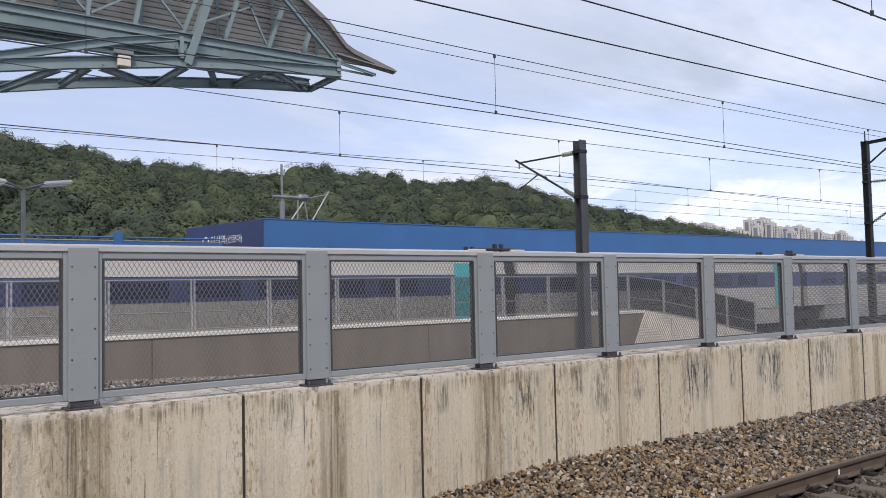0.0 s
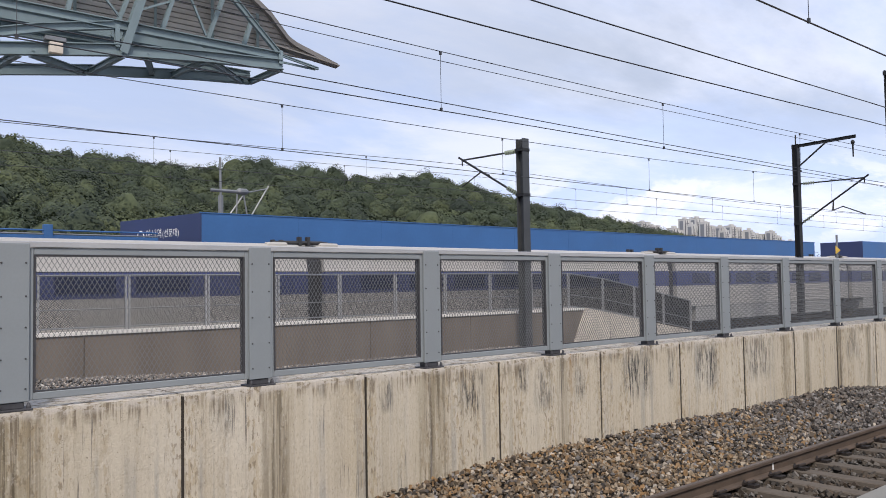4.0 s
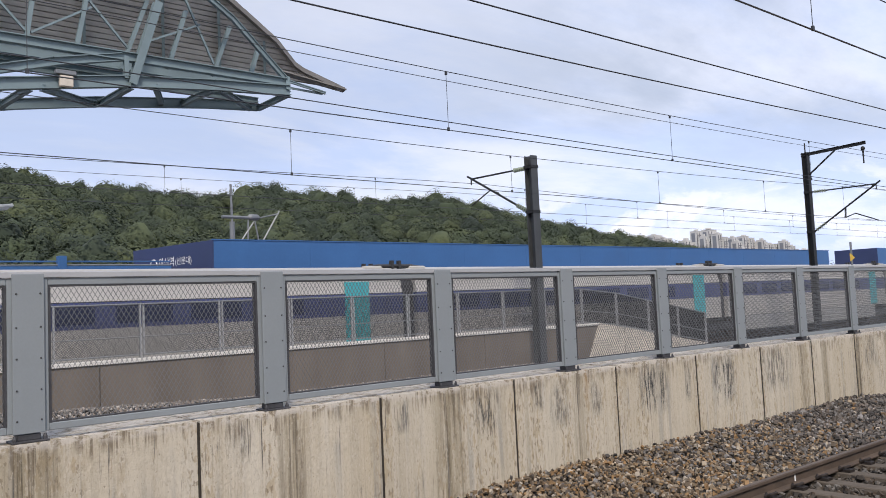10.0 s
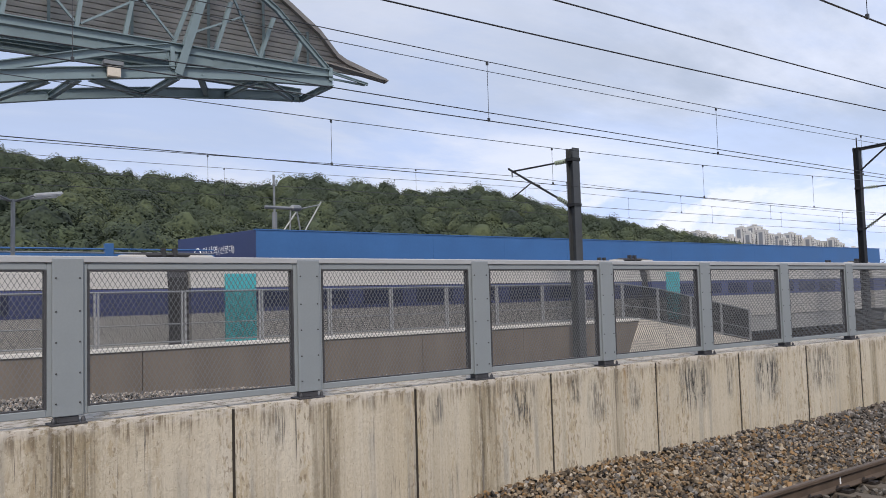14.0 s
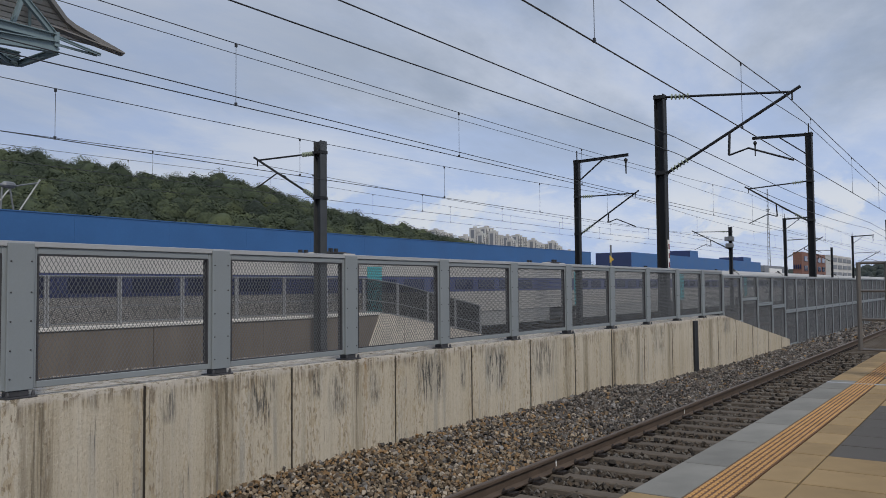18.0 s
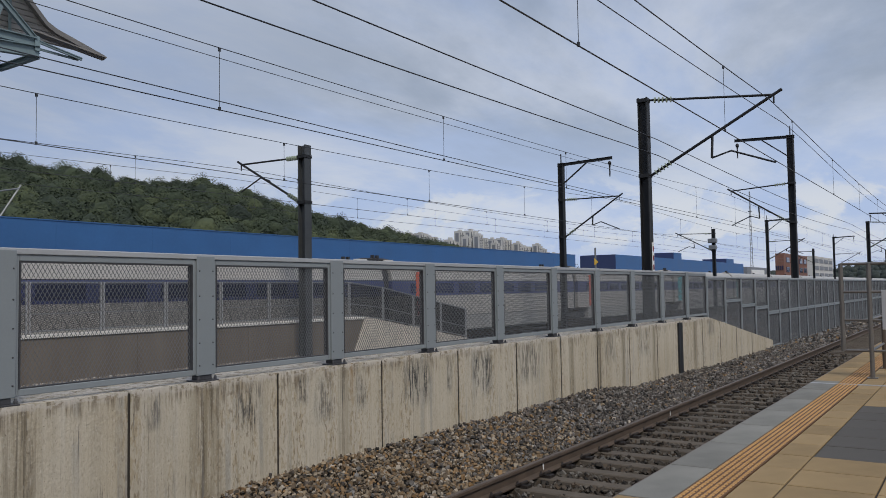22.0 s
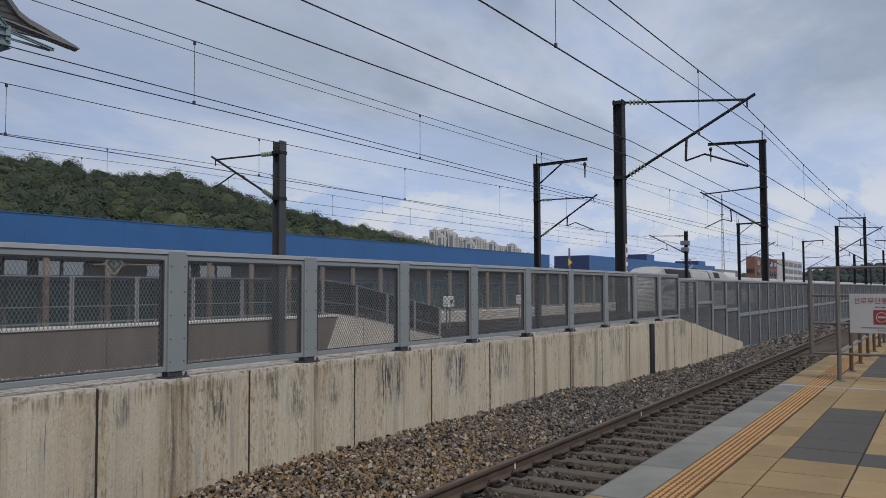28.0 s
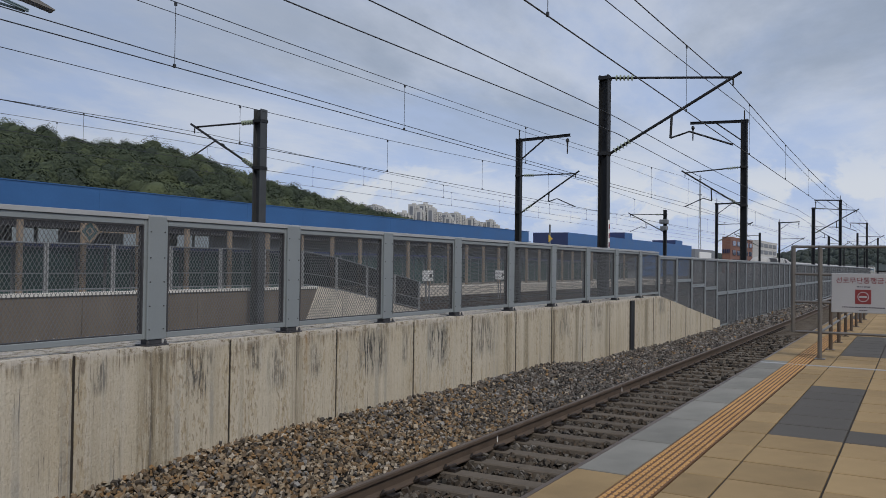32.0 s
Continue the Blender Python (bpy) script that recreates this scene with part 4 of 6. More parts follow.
def make_coach(door_mat, label, door_at=15.9):
    c = thing("train_car", label, "train car", group="cars of the train")
    L = 18.1
    bm = bmesh.new()
    section(bm, 0, L, [(1.45, 2.62), (1.42, 2.72)] + ROOF[1:])
    part("roof", bm, M_CREAM, c, "cream rounded roof")
    bm = bmesh.new()
    section(bm, 0, L, [(1.455, 1.95), (1.455, 2.6)])
    part("window_band", bm, M_TRAIN_BLUE, c, "dark blue window band")
    bm = bmesh.new()
    section(bm, 0, L, [(1.45, 1.0), (1.45, 1.95)])
    part("lower_body", bm, M_CREAM, c, "cream lower body side")
    bm = bmesh.new()
    section(bm, 1.6, L - 1.6, [(1.4, 0.3), (1.42, 1.0)])
    part("skirt", bm, M_TRAIN_GREY, c, "grey skirt")
    for i in range(7):
        bm = bmesh.new()
        soft_box(bm, 1.3 + i * 1.95, 2.75 + i * 1.95, -1.462, -1.44, 2.05, 2.5, 0.03)
        part("window", bm, M_GLASS_DARK, c)
    bm = bmesh.new()
    soft_box(bm, door_at, door_at + 0.9, -1.475, -1.44, 1.05, 2.98, 0.02)
    part("door", bm, door_mat, c, "sliding door")
    bm = bmesh.new()
    section(bm, L, L + 0.6, [(1.25, 0.9), (1.25, 2.9), (1.0, 3.2), (0.5, 3.3)])
    part("bellows", bm, M_TRAIN_DARK, c, "black rubber bellows")
    for s in (-0.8, 0.8):
        bm = bmesh.new()
        tube(bm, [(L - 0.9, s, 3.45), (L - 0.5, s, 3.5), (L + 0.9, s, 3.5), (L + 1.3, s, 3.45)], 0.06)
        damper = part("roof_damper", bm, M_TRAIN_DARK, c, "dark roof damper")
        for a in (L - 0.7, L + 1.1):
            bm = bmesh.new()
            soft_box(bm, a - 0.35, a + 0.35, s - 0.14, s + 0.14, 3.32, 3.5, 0.05)
            part("damper_fairing", bm, M_CREAM, damper, "cream fairing")
        for a in (L + 0.1, L + 0.4):
            bm = bmesh.new()
            cuboid(bm, a - 0.05, a + 0.05, s - 0.07, s + 0.07, 3.4, 3.68)
            part("damper_clamp", bm, M_TRAIN_DARK, damper)
    for a in (L + 0.3 - 1.5, L + 0.3 + 1.5):
        for s in (-0.75, 0.75):
            bm = bmesh.new()
            lathe(bm, (a, s - 0.07, 0.46), (0, 1, 0), [(0, 0.40), (0.02, 0.46), (0.1, 0.46), (0.14, 0.48)], 20)
            part("wheel", bm, M_RAIL, c)
    for s in (-1.05, 1.05):
        bm = bmesh.new()
        soft_box(bm, L + 0.3 - 2.0, L + 0.3 + 2.0, s - 0.1, s + 0.1, 0.35, 0.75, 0.05)
        part("bogie_frame", bm, M_TRAIN_DARK, c)
    return c


POWER = [(1.40, 0.3), (1.45, 1.0), (1.45, 2.6), (1.40, 3.2), (1.25, 3.7), (1.0, 3.95), (0.5, 4.05)]


def side_at(h):
    """Half width of the power car's section at height h."""
    for (w0, h0), (w1, h1) in zip(POWER, POWER[1:]):
        if h0 <= h <= h1:
            return w0 + (w1 - w0) * (h - h0) / (h1 - h0)
    return POWER[-1][0]


def side_band(bm, x0, x1, h0, h1, proud):
    """A thin band laid over the near side between two heights."""
    hs = sorted(set(span(h0, h1, 0.12) + [h for _, h in POWER if h0 < h < h1]))
    for a, b in zip(hs, hs[1:]):
        wa, wb = side_at(a) + proud, side_at(b) + proud
        v = [bm.verts.new(p) for p in ((x0, -wa, a), (x1, -wa, a), (x1, -wb, b), (x0, -wb, b))]
        bm.faces.new(v)


def louvres(c, x0, x1, h0=3.02, h1=3.86):
    bm = bmesh.new()
    side_band(bm, x0, x1, h0, h1, 0.006)
    part("grille_field", bm, M_TRAIN_DARK, c, "black louvred grille")
    for h in span(h0 + 0.04, h1 - 0.04, 0.085):
        w = side_at(h) + 0.02
        bm = bmesh.new()
        beam(bm, (x0 + 0.05, -w, h), (x1 - 0.05, -w, h), 0.03, 0.028)
        part("louvre", bm, M_BASE, c)


def roof_box(x0, x1):
    bm = bmesh.new()
    soft_box(bm, x0, x1, -0.7, 0.7, 3.9, 4.14, 0.04)
    return bm


FALL = [(0, 0.97), (0.5, 1.0), (4.0, 1.0), (5.65, 0.93), (7.1, 0.74), (8.2, 0.42), (8.9, 0.12), (9.15, 0.0), (21.6, 0.0)]


def motor_loop(k, grow=0.0):
    """The motor car's section: k = 1 at the raised roof, 0 at the coaches' roof height."""
    half = [(w + grow, h if h < 2.7 else 2.6 + (h - 2.6) * (0.607 + 0.393 * k) + grow) for w, h in POWER]
    return half + [(-w, h) for w, h in reversed(half)]


def make_motor(label):
    """The car next to the power car: as high as it, falling to the coaches' roof at its far end."""
    c = thing("motor_car", label, "train car", group="cars of the train")
    L = 21.6
    bm = bmesh.new()
    rings = []
    for x, k in FALL:
        rings.append([bm.verts.new((x, w, h)) for w, h in motor_loop(k)])
    n = len(rings[0])
    for a, b in zip(rings, rings[1:]):
        for i in range(n):
            bm.faces.new((a[i], a[(i + 1) % n], b[(i + 1) % n], b[i]))
    bm.faces.new(rings[0][::-1]), bm.faces.new(rings[-1])
    part("body", bm, M_CREAM, c, "cream body with a raised roof")
    louvres(c, 1.6, 3.9, 3.2, 3.8)
    for x, k in ((4.0, 1.0), (5.65, 0.93), (7.1, 0.74)):
        bm = bmesh.new()
        a, b = [[bm.verts.new((q, w, h)) for w, h in motor_loop(k, 0.006)] for q in (x - 0.03, x + 0.03)]
        for i in range(len(a)):
            bm.faces.new((a[i], a[(i + 1) % len(a)], b[(i + 1) % len(a)], b[i]))
        part("panel_joint", bm, M_TRAIN_DARK, c)
    bm = bmesh.new()
    side_band(bm, 6.6, L, 1.95, 2.6, 0.008)
    part("window_band", bm, M_TRAIN_BLUE, c, "dark blue window band")
    for i in range(6):
        bm = bmesh.new()
        soft_box(bm, 7.6 + i * 2.2, 9.1 + i * 2.2, -1.475, -1.44, 2.05, 2.5, 0.02)
        part("window", bm, M_GLASS_DARK, c)
    for x0, x1 in ((1.1, 2.5), (2.7, 3.9), (4.2, 5.0)):
        bm = bmesh.new()
        soft_box(bm, x0, x1, -1.47, -1.44, 1.9, 2.65, 0.02)
        part("side_grille", bm, M_TRAIN_DARK, c)
    bm = bmesh.new()
    soft_box(bm, 5.35, 6.0, -1.475, -1.43, 1.05, 3.0, 0.02)
    part("door", bm, M_TEAL, c, "teal door")
    bm = bmesh.new()
    section(bm, -0.6, 0.0, [(1.2, 0.9), (1.2, 3.2), (0.95, 3.7), (0.5, 3.8)])
    part("bellows", bm, M_TRAIN_DARK, c)
    bm = bmesh.new()
    section(bm, L, L + 0.6, [(1.25, 0.9), (1.25, 2.9), (1.0, 3.2), (0.5, 3.3)])
    part("bellows", bm, M_TRAIN_DARK, c)
    for a in (2.2, 5.2, L + 0.3 - 1.5, L + 0.3 + 1.5):
        for s in (-0.75, 0.75):
            bm = bmesh.new()
            lathe(bm, (a, s - 0.07, 0.46), (0, 1, 0), [(0, 0.40), (0.02, 0.46), (0.1, 0.46), (0.14, 0.48)], 20)
            part("wheel", bm, M_RAIL, c)
    return c


def make_power(label):
    """Tail power car: its nose at x = 0, its flat end at x = 22."""
    c = thing("power_car", label, "train car", group="cars of the train")
    L = 22.0
    prof = [(0.0, 0.28, 0.25), (0.35, 0.34, 0.5), (1.2, 0.44, 0.72), (2.4, 0.57, 0.86), (3.4, 0.72, 0.94), (4.6, 0.90, 0.98), (5.6, 0.97, 1.0), (7.0, 1.0, 1.0), (L, 1.0, 1.0)]
    bm = bmesh.new()
    rings = []
    for x, kz, kw in prof:
        half = [(w * kw, 0.3 + (h - 0.3) * kz) for w, h in POWER]
        loop = half + [(-w, h) for w, h in reversed(half)]
        rings.append([bm.verts.new((x, w, h)) for w, h in loop])
    n = len(rings[0])
    for a, b in zip(rings, rings[1:]):
        for i in range(n):
            bm.faces.new((a[i], a[(i + 1) % n], b[(i + 1) % n], b[i]))
    bm.faces.new(rings[0][::-1]), bm.faces.new(rings[-1])
    part("body", bm, M_CREAM, c, "cream body with a long sloping nose", smooth=False)
    bm = bmesh.new()
    v = [(3.0, -1.37, 1.55), (6.6, -1.462, 2.35), (10.2, -1.462, 2.6), (10.2, -1.462, 2.1), (6.0, -1.462, 1.75)]
    a = [bm.verts.new(p) for p in v]
    bm.faces.new(a)
    part("stripe", bm, M_TRAIN_BLUE, c, "dark blue stripe")
    louvres(c, 7.2, 15.2)
    for x in (6.4, 15.6, 18.9):
        bm = bmesh.new()
        side_band(bm, x, x + 0.05, 0.6, 3.95, 0.006)
        part("panel_joint", bm, M_TRAIN_DARK, c)
    pan = part("pantograph_base", roof_box(19.7, 20.5), M_TRAIN_DARK, c)
    bm = bmesh.new()
    tube(bm, [(19.7, 0.0, 4.08), (21.2, 0.0, 4.5), (19.8, 0.0, 5.08)], 0.085, 6)
    tube(bm, [(19.7, -0.8, 5.08), (19.7, 0.8, 5.08)], 0.04, 6)
    tube(bm, [(20.0, -0.7, 5.08), (20.0, 0.7, 5.08)], 0.03, 6)
    part("pantograph_arm", bm, M_POST, c)
    bm = bmesh.new()
    soft_box(bm, 20.0, 22.0, -1.475, -1.44, 2.35, 2.95, 0.02)
    part("side_plate", bm, M_TRAIN_BLUE, c, "plain blue plate")
    for w, h in ((1.12, 3.83), (0.85, 3.985), (0.6, 4.035)):
        bm = bmesh.new()
        beam(bm, (15.4, -w, h + 0.012), (L - 0.1, -w, h + 0.012), 0.05, 0.03)
        part("roof_rib", bm, M_TRAIN_GREY, c)
    for a in (4.0, 6.9, 16.4, 19.4):
        for s in (-0.75, 0.75):
            bm = bmesh.new()
            lathe(bm, (a, s - 0.07, 0.46), (0, 1, 0), [(0, 0.40), (0.02, 0.46), (0.1, 0.46), (0.14, 0.48)], 20)
            part("wheel", bm, M_RAIL, c)
    return c


coach_teal = make_coach(M_TEAL, "cream train car with a dark blue window band and teal door")
coach_teal2 = make_coach(M_TEAL, "cream train car with a dark blue window band and teal door", 0.9)
coach_red = make_coach(M_RED, "cream train car with a dark blue window band and red door", 1.7)
motor_coach = make_motor("cream motor car with dark grilles next to the power car")
power_tail = make_power("cream power car with a sloping nose at the train's tail")
power_head = copy_thing(power_tail, pose(0, 0, 0))
CARS = [(power_tail, -22.3), (motor_coach, 0.35)]
for i in range(16):
    src = coach_red if i in (0, 1, 2) else coach_teal2 if i < 8 else coach_teal
    first = src not in [c for c, _ in CARS]
    CARS.append((src if first else copy_thing(src, pose(0, 0, 0)), 22.5 + 18.7 * i))
CARS.append((copy_thing(coach_teal, pose(0, 0, 0)), 22.5 + 18.7 * 16))
HEAD = 22.5 + 18.7 * 16 + 22.2 + 22.0


# metres run by the train, second by second
RUN = [-0.08, 7.21, 15.14, 23.2, 31.8, 40.7, 49.93, 59.4, 69.67, 80.0, 90.95, 102.15, 113.7, 125.86, 138.3, 151.1, 164.25, 177.8, 191.9, 206.3, 221.0, 236.0, 251.5, 267.3, 283.7, 300.7, 317.3, 333.9, 350.8, 368.0, 385.4, 403.0, 420.8]


def motions():
    for car, off in CARS:
        walk(car, [(float(i), pose(s - 265.3 + off, TRAIN_Y, RAIL)) for i, s in enumerate(RUN)])
    walk(power_head, [(float(i), pose(s - 265.3 + HEAD, TRAIN_Y, RAIL, 0, 0, 180)) for i, s in enumerate(RUN)])

# ---- station canopy ----
canopy = thing("station_canopy", "grey green steel truss canopy with a ribbed deck", "canopy")
CY, CB = 30.0, 34.0
EDGE_LINE = [(-20.0, 26.5), (2.0, 20.6), (12.2, 15.9), (15.6, 13.72), (16.75, 12.95), (17.6, 12.08), (18.0, 11.88), (19.1, 11.58), (20.1, 11.3)]
EYE_Z, EYE_Y = 1.52, -0.2


def deck_point(x, z):
    """The deck's underside slopes up towards the tracks; x and z name its lines where they cross the front truss's plane."""
    y = 33.4 - (z - 11.3) * 0.55
    k = (y - EYE_Y) / (CY - EYE_Y)
    return Vector((x * k, y, EYE_Z + (z - EYE_Z) * k))


def edge_x(z):
    for (xa, za), (xb, zb) in zip(EDGE_LINE, EDGE_LINE[1:]):
        if zb <= z <= za:
            return xb + (xa - xb) * (z - zb) / (za - zb)
    return EDGE_LINE[-1][0]


for z in span(11.42, 20.4, 0.21):
    bm = bmesh.new()
    rows = []
    for q in (z, z + 0.165):
        for lift in (0.0, 0.07):
            rows.append([bm.verts.new(deck_point(x, q) + Vector((0, lift, lift))) for x in (-14.0, edge_x(q) - 0.06)])
    low, low_top, high, high_top = rows
    for p, q in ((low, high), (high, high_top), (high_top, low_top), (low_top, low)):
        bm.faces.new((p[0], p[1], q[1], q[0]))
    for i in (0, 1):
        bm.faces.new((low[i], high[i], high_top[i], low_top[i]))
    part("deck_sheet", bm, M_DECK, canopy, "brown ribbed deck sheet")
bm = bmesh.new()
rows = []
for z in span(11.3, 20.6, 0.3):
    rows.append([bm.verts.new(deck_point(x, z) + Vector((0, d, d))) for x, d in ((-14.0, 0.12), (edge_x(z), 0.12), (edge_x(z), 0.2), (-14.0, 0.2))])
for a, b in zip(rows, rows[1:]):
    for k in range(4):
        bm.faces.new((a[k], a[(k + 1) % 4], b[(k + 1) % 4], b[k]))
bm.faces.new(rows[0]), bm.faces.new(rows[-1][::-1])
part("roof_sheet", bm, M_DECK_TOP, canopy, "grey roof sheet")
# edge gutter, and the rafters under the deck
bm = bmesh.new()
for (xa, za), (xb, zb) in zip(EDGE_LINE[1:], EDGE_LINE[2:]):
    beam(bm, deck_point(xa, za) + Vector((0, -0.12, 0.02)), deck_point(xb, zb) + Vector((0, -0.12, 0.02)), 0.18, 0.22)
part("edge_gutter", bm, M_DECK_TOP, canopy, "worn grey edge gutter")
for x, top in ((-4.0, 19.5), (0.0, 19.5), (3.0, 18.6), (6.2, 17.6), (9.0, 16.6), (11.9, 15.4), (14.2, 14.2), (16.2, 12.9)):
    bm = bmesh.new()
    i_beam(bm, deck_point(x, 11.4) + Vector((0, -0.14, -0.06)), deck_point(x, top) + Vector((0, -0.14, -0.06)), 0.12, 0.2, 0.02)
    part("rafter", bm, M_CANOPY, canopy)
bm = bmesh.new()
a, b = Vector((20.15, CY - 0.1, 11.3)), Vector((17.3, CY + 0.5, 11.85))
beam(bm, a, b, 0.5, 0.05)
part("tip_plate", bm, M_DECK_TOP, canopy)
for j in range(1, 8):
    bm = bmesh.new()
    for i in range(2, len(EDGE_LINE) - 1):
        a, b = deck_point(i, j / 8), deck_point(i + 1, j / 8)
        beam(bm, a + Vector((0, 0, -0.09)), b + Vector((0, 0, -0.09)), 0.07, 0.14)
    part("purlin", bm, M_CANOPY, canopy)


def truss_z(x):
    """Lower girder of the front truss."""
    for (xa, za), (xb, zb) in zip(LOWER, LOWER[1:]):
        if x <= xb:
            return za + (zb - za) * (x - xa) / (xb - xa)
    return LOWER[-1][1]


LOWER = [(-20.0, 4.6), (4.4, 9.3), (6.5, 9.7), (10.5, 10.35), (14.0, 10.7), (17.4, 10.95)]
BACK_CHORD = [(-20.0, 5.2), (5.0, 9.5), (7.7, 10.02), (10.8, 10.5), (15.5, 11.02), (18.0, 11.2)]


def member(name, p, q, w=0.22, h=0.30, mat=None):
    bm = bmesh.new()
    i_beam(bm, p, q, w, h, 0.035, up=(0, 0, 1) if abs((Vector(q) - Vector(p)).normalized().z) < 0.9 else (0, 1, 0))
    part(name, bm, mat or M_CANOPY, canopy)


for (a, za), (b, zb) in zip(LOWER, LOWER[1:]):
    member("lower_girder", (a, CY, za), (b, CY, zb), 0.26, 0.44)
for (a, za), (b, zb) in zip(BACK_CHORD, BACK_CHORD[1:]):
    member("back_chord", (a, CB, za), (b, CB, zb), 0.24, 0.42)
member("top_girder", (-20, CY + 0.1, 11.35), (17.3, CY + 0.05, 11.3), 0.26, 0.34)
member("back_girder", (-20, 36.0, 12.1), (14.0, 36.0, 12.5), 0.3, 0.55)
member("soffit_beam", (-20, 33.0, 11.85), (18.6, 33.0, 11.95), 0.3, 0.55)
member("soffit_beam", (-20, 34.6, 11.1), (13.5, 34.6, 12.0), 0.3, 0.45)
member("back_top_chord", (-20, CB, 11.8), (18.0, CB, 11.45), 0.22, 0.3)
member("arch_brace", (4.2, CY + 0.02, 9.55), (8.0, CY + 0.05, 10.72), 0.24, 0.32)
member("arch_brace", (8.0, CY + 0.05, 10.72), (10.4, CY + 0.08, 11.28), 0.24, 0.30)
member("gusset_post", (10.5, CY - 0.02, 10.45), (10.5, CY, 11.3), 0.16, 0.18)
member("end_strut", (17.3, CY, truss_z(17.3)), (17.35, CY + 0.1, 11.55), 0.2, 0.2)
member("end_strut", (17.4, CY, 11.35), (19.2, CY, 11.08), 0.09, 0.12)
member("end_strut", (17.4, CY + 0.1, 11.1), (19.1, CY + 0.1, 11.05), 0.07, 0.08)
member("edge_beam", (17.25, CY + 0.05, 11.45), (14.9, CY + 0.05, 13.62), 0.16, 0.22)
member("edge_beam", (14.9, CY + 0.05, 13.62), (12.6, CY + 0.05, 15.1), 0.16, 0.22)
for p, q in (((5.0, CB, 9.4), (6.2, CY, 9.45)), ((7.1, CB, 9.85), (7.2, CY, 9.65)), ((7.6, CY, 9.7), (10.6, CB, 10.35)), ((10.8, CB, 10.4), (10.7, CY, 10.2)), ((11.6, CY, 10.3), (13.4, CB, 10.8)), ((14.3, CB, 10.85), (13.9, CY, 10.5)), ((14.25, CY, 10.55), (17.6, CB, 11.05)), ((18.0, CB, 11.1), (17.35, CY, 10.8))):
    member("web_bar", p, q, 0.2, 0.24)
member("rafter_strut", (10.68, CY - 0.05, 10.25), (11.75, CY - 0.05, 13.6), 0.3, 0.34)
for y, x, z, t, u in ((32.0, 11.0, 11.4, 12.1, 14.4), (31.0, 14.38, 11.4, 15.2, 13.6), (31.0, 12.5, 11.4, 13.3, 13.9), (31.0, 9.0, 11.4, 9.5, 14.0), (31.0, 7.3, 11.4, 7.6, 13.5), (31.0, 16.05, 11.5, 16.5, 12.9), (31.0, 4.85, 11.4, 5.2, 13.5)):
    member("rafter_strut", (x, y, z), (t, y, u), 0.15, 0.2)
for x, z, t, u in ((9.3, 13.8, 10.95, 11.95), (13.2, 14.6, 14.45, 11.9), (11.8, 12.4, 13.9, 13.45), (6.2, 13.2, 7.3, 12.0), (7.5, 11.95, 9.6, 13.3), (4.4, 11.9, 6.0, 13.0)):
    bm = bmesh.new()
    beam(bm, (x, CY + 1.0, z), (t, CY + 1.0, u), 0.08)
    part("wind_brace", bm, M_CANOPY, canopy)
for x in (-9.0, -17.0):
    bm = bmesh.new()
    tube(bm, [(x, 32, -1.1), (x, 32, 12.1)], 0.3, 14)
    part("column", bm, M_CANOPY, canopy)
flood = thing("flood_light", "small boxed light fixed to the canopy girder", "lamp", pose(8.3, CY - 0.25, truss_z(8.3) + 0.2))
bm = bmesh.new()
soft_box(bm, -0.35, 0.35, -0.12, 0.12, 0, 0.16, 0.02)
part("housing", bm, M_GALV, flood)
bm = bmesh.new()
soft_box(bm, -0.2, 0.25, -0.1, 0.1, -0.42, -0.03, 0.02)
part("bracket", bm, M_RAMP, flood)

# ---- station hall ----
hall = thing("station_hall", "long blue-clad station hall behind the main line", "building", pose(20.6, 45.0, 0))
bm = bmesh.new()
cuboid(bm, 0.3, 78.8, 0.2, 12, -1.1, 3.6)
part("lower_wall", bm, M_TOWER_GREY, hall)
bm = bmesh.new()
cuboid(bm, 0.1, 79.1, 0.06, 12.1, 3.6, 5.92)
part("upper_wall", bm, M_NAVY, hall)
for k in range(0, 12):
    bm = bmesh.new()
    soft_box(bm, 6.6 * k + 0.003, 6.6 * (k + 1) - 0.003, -0.02, 0.07, 3.55, 5.94, 0.004)
    part("fascia_panel", bm, M_BLUE, hall, "blue sheet fascia")
bm = bmesh.new()
cuboid(bm, -0.05, 79.3, -0.06, 0.1, 5.94, 6.0)
part("edge_trim", bm, M_BLUE, hall)
end = thing("name_board", "navy end wall of the hall with the station's name in white", "sign", pose(20.55, 44.95, 0, 0, 0, 0))
ang = math.degrees(math.atan2(-1.6, 8.5))
BOARD = pose(0, 0, -0.26, 0, 0, 90 - ang)
bm = bmesh.new()
soft_box(bm, 0.0, 8.6, -0.12, 0.0, 3.6, 6.2, 0.01)
for v in bm.verts:
    v.co = BOARD @ v.co
part("panel", bm, M_NAVY, end)
WRITE = BOARD @ Matrix.Translation((0, 0.012, 0)) @ pose(0, 0, 0, 90, 0, 180)


letters("아산역", 0.64, M_WHITE, end, WRITE @ pose(-4.75, 5.16, 0.0), "name_lettering")
letters("(선문대)", 0.52, M_WHITE, end, WRITE @ pose(-2.95, 5.16, 0.0), "name_lettering")
bm = bmesh.new()
tube(bm, [(-6.2 - 0.42 * math.cos(a), 4.75 + 0.55 * math.sin(a), 0) for a in (math.pi * k / 12 for k in range(13))], 0.04, 6)
for a in (-6.4, -6.2, -6.0):
    cuboid(bm, a - 0.06, a + 0.06, 4.74, 4.86, -0.02, 0.02)
ob = part("emblem", bm, M_WHITE, end, "plain white arc emblem")
ob.matrix_basis = WRITE @ pose(0, 0.14, 0)
low_roof = thing("low_roof", "low blue platform roof with pale edge strips", "roof")
bm = bmesh.new()
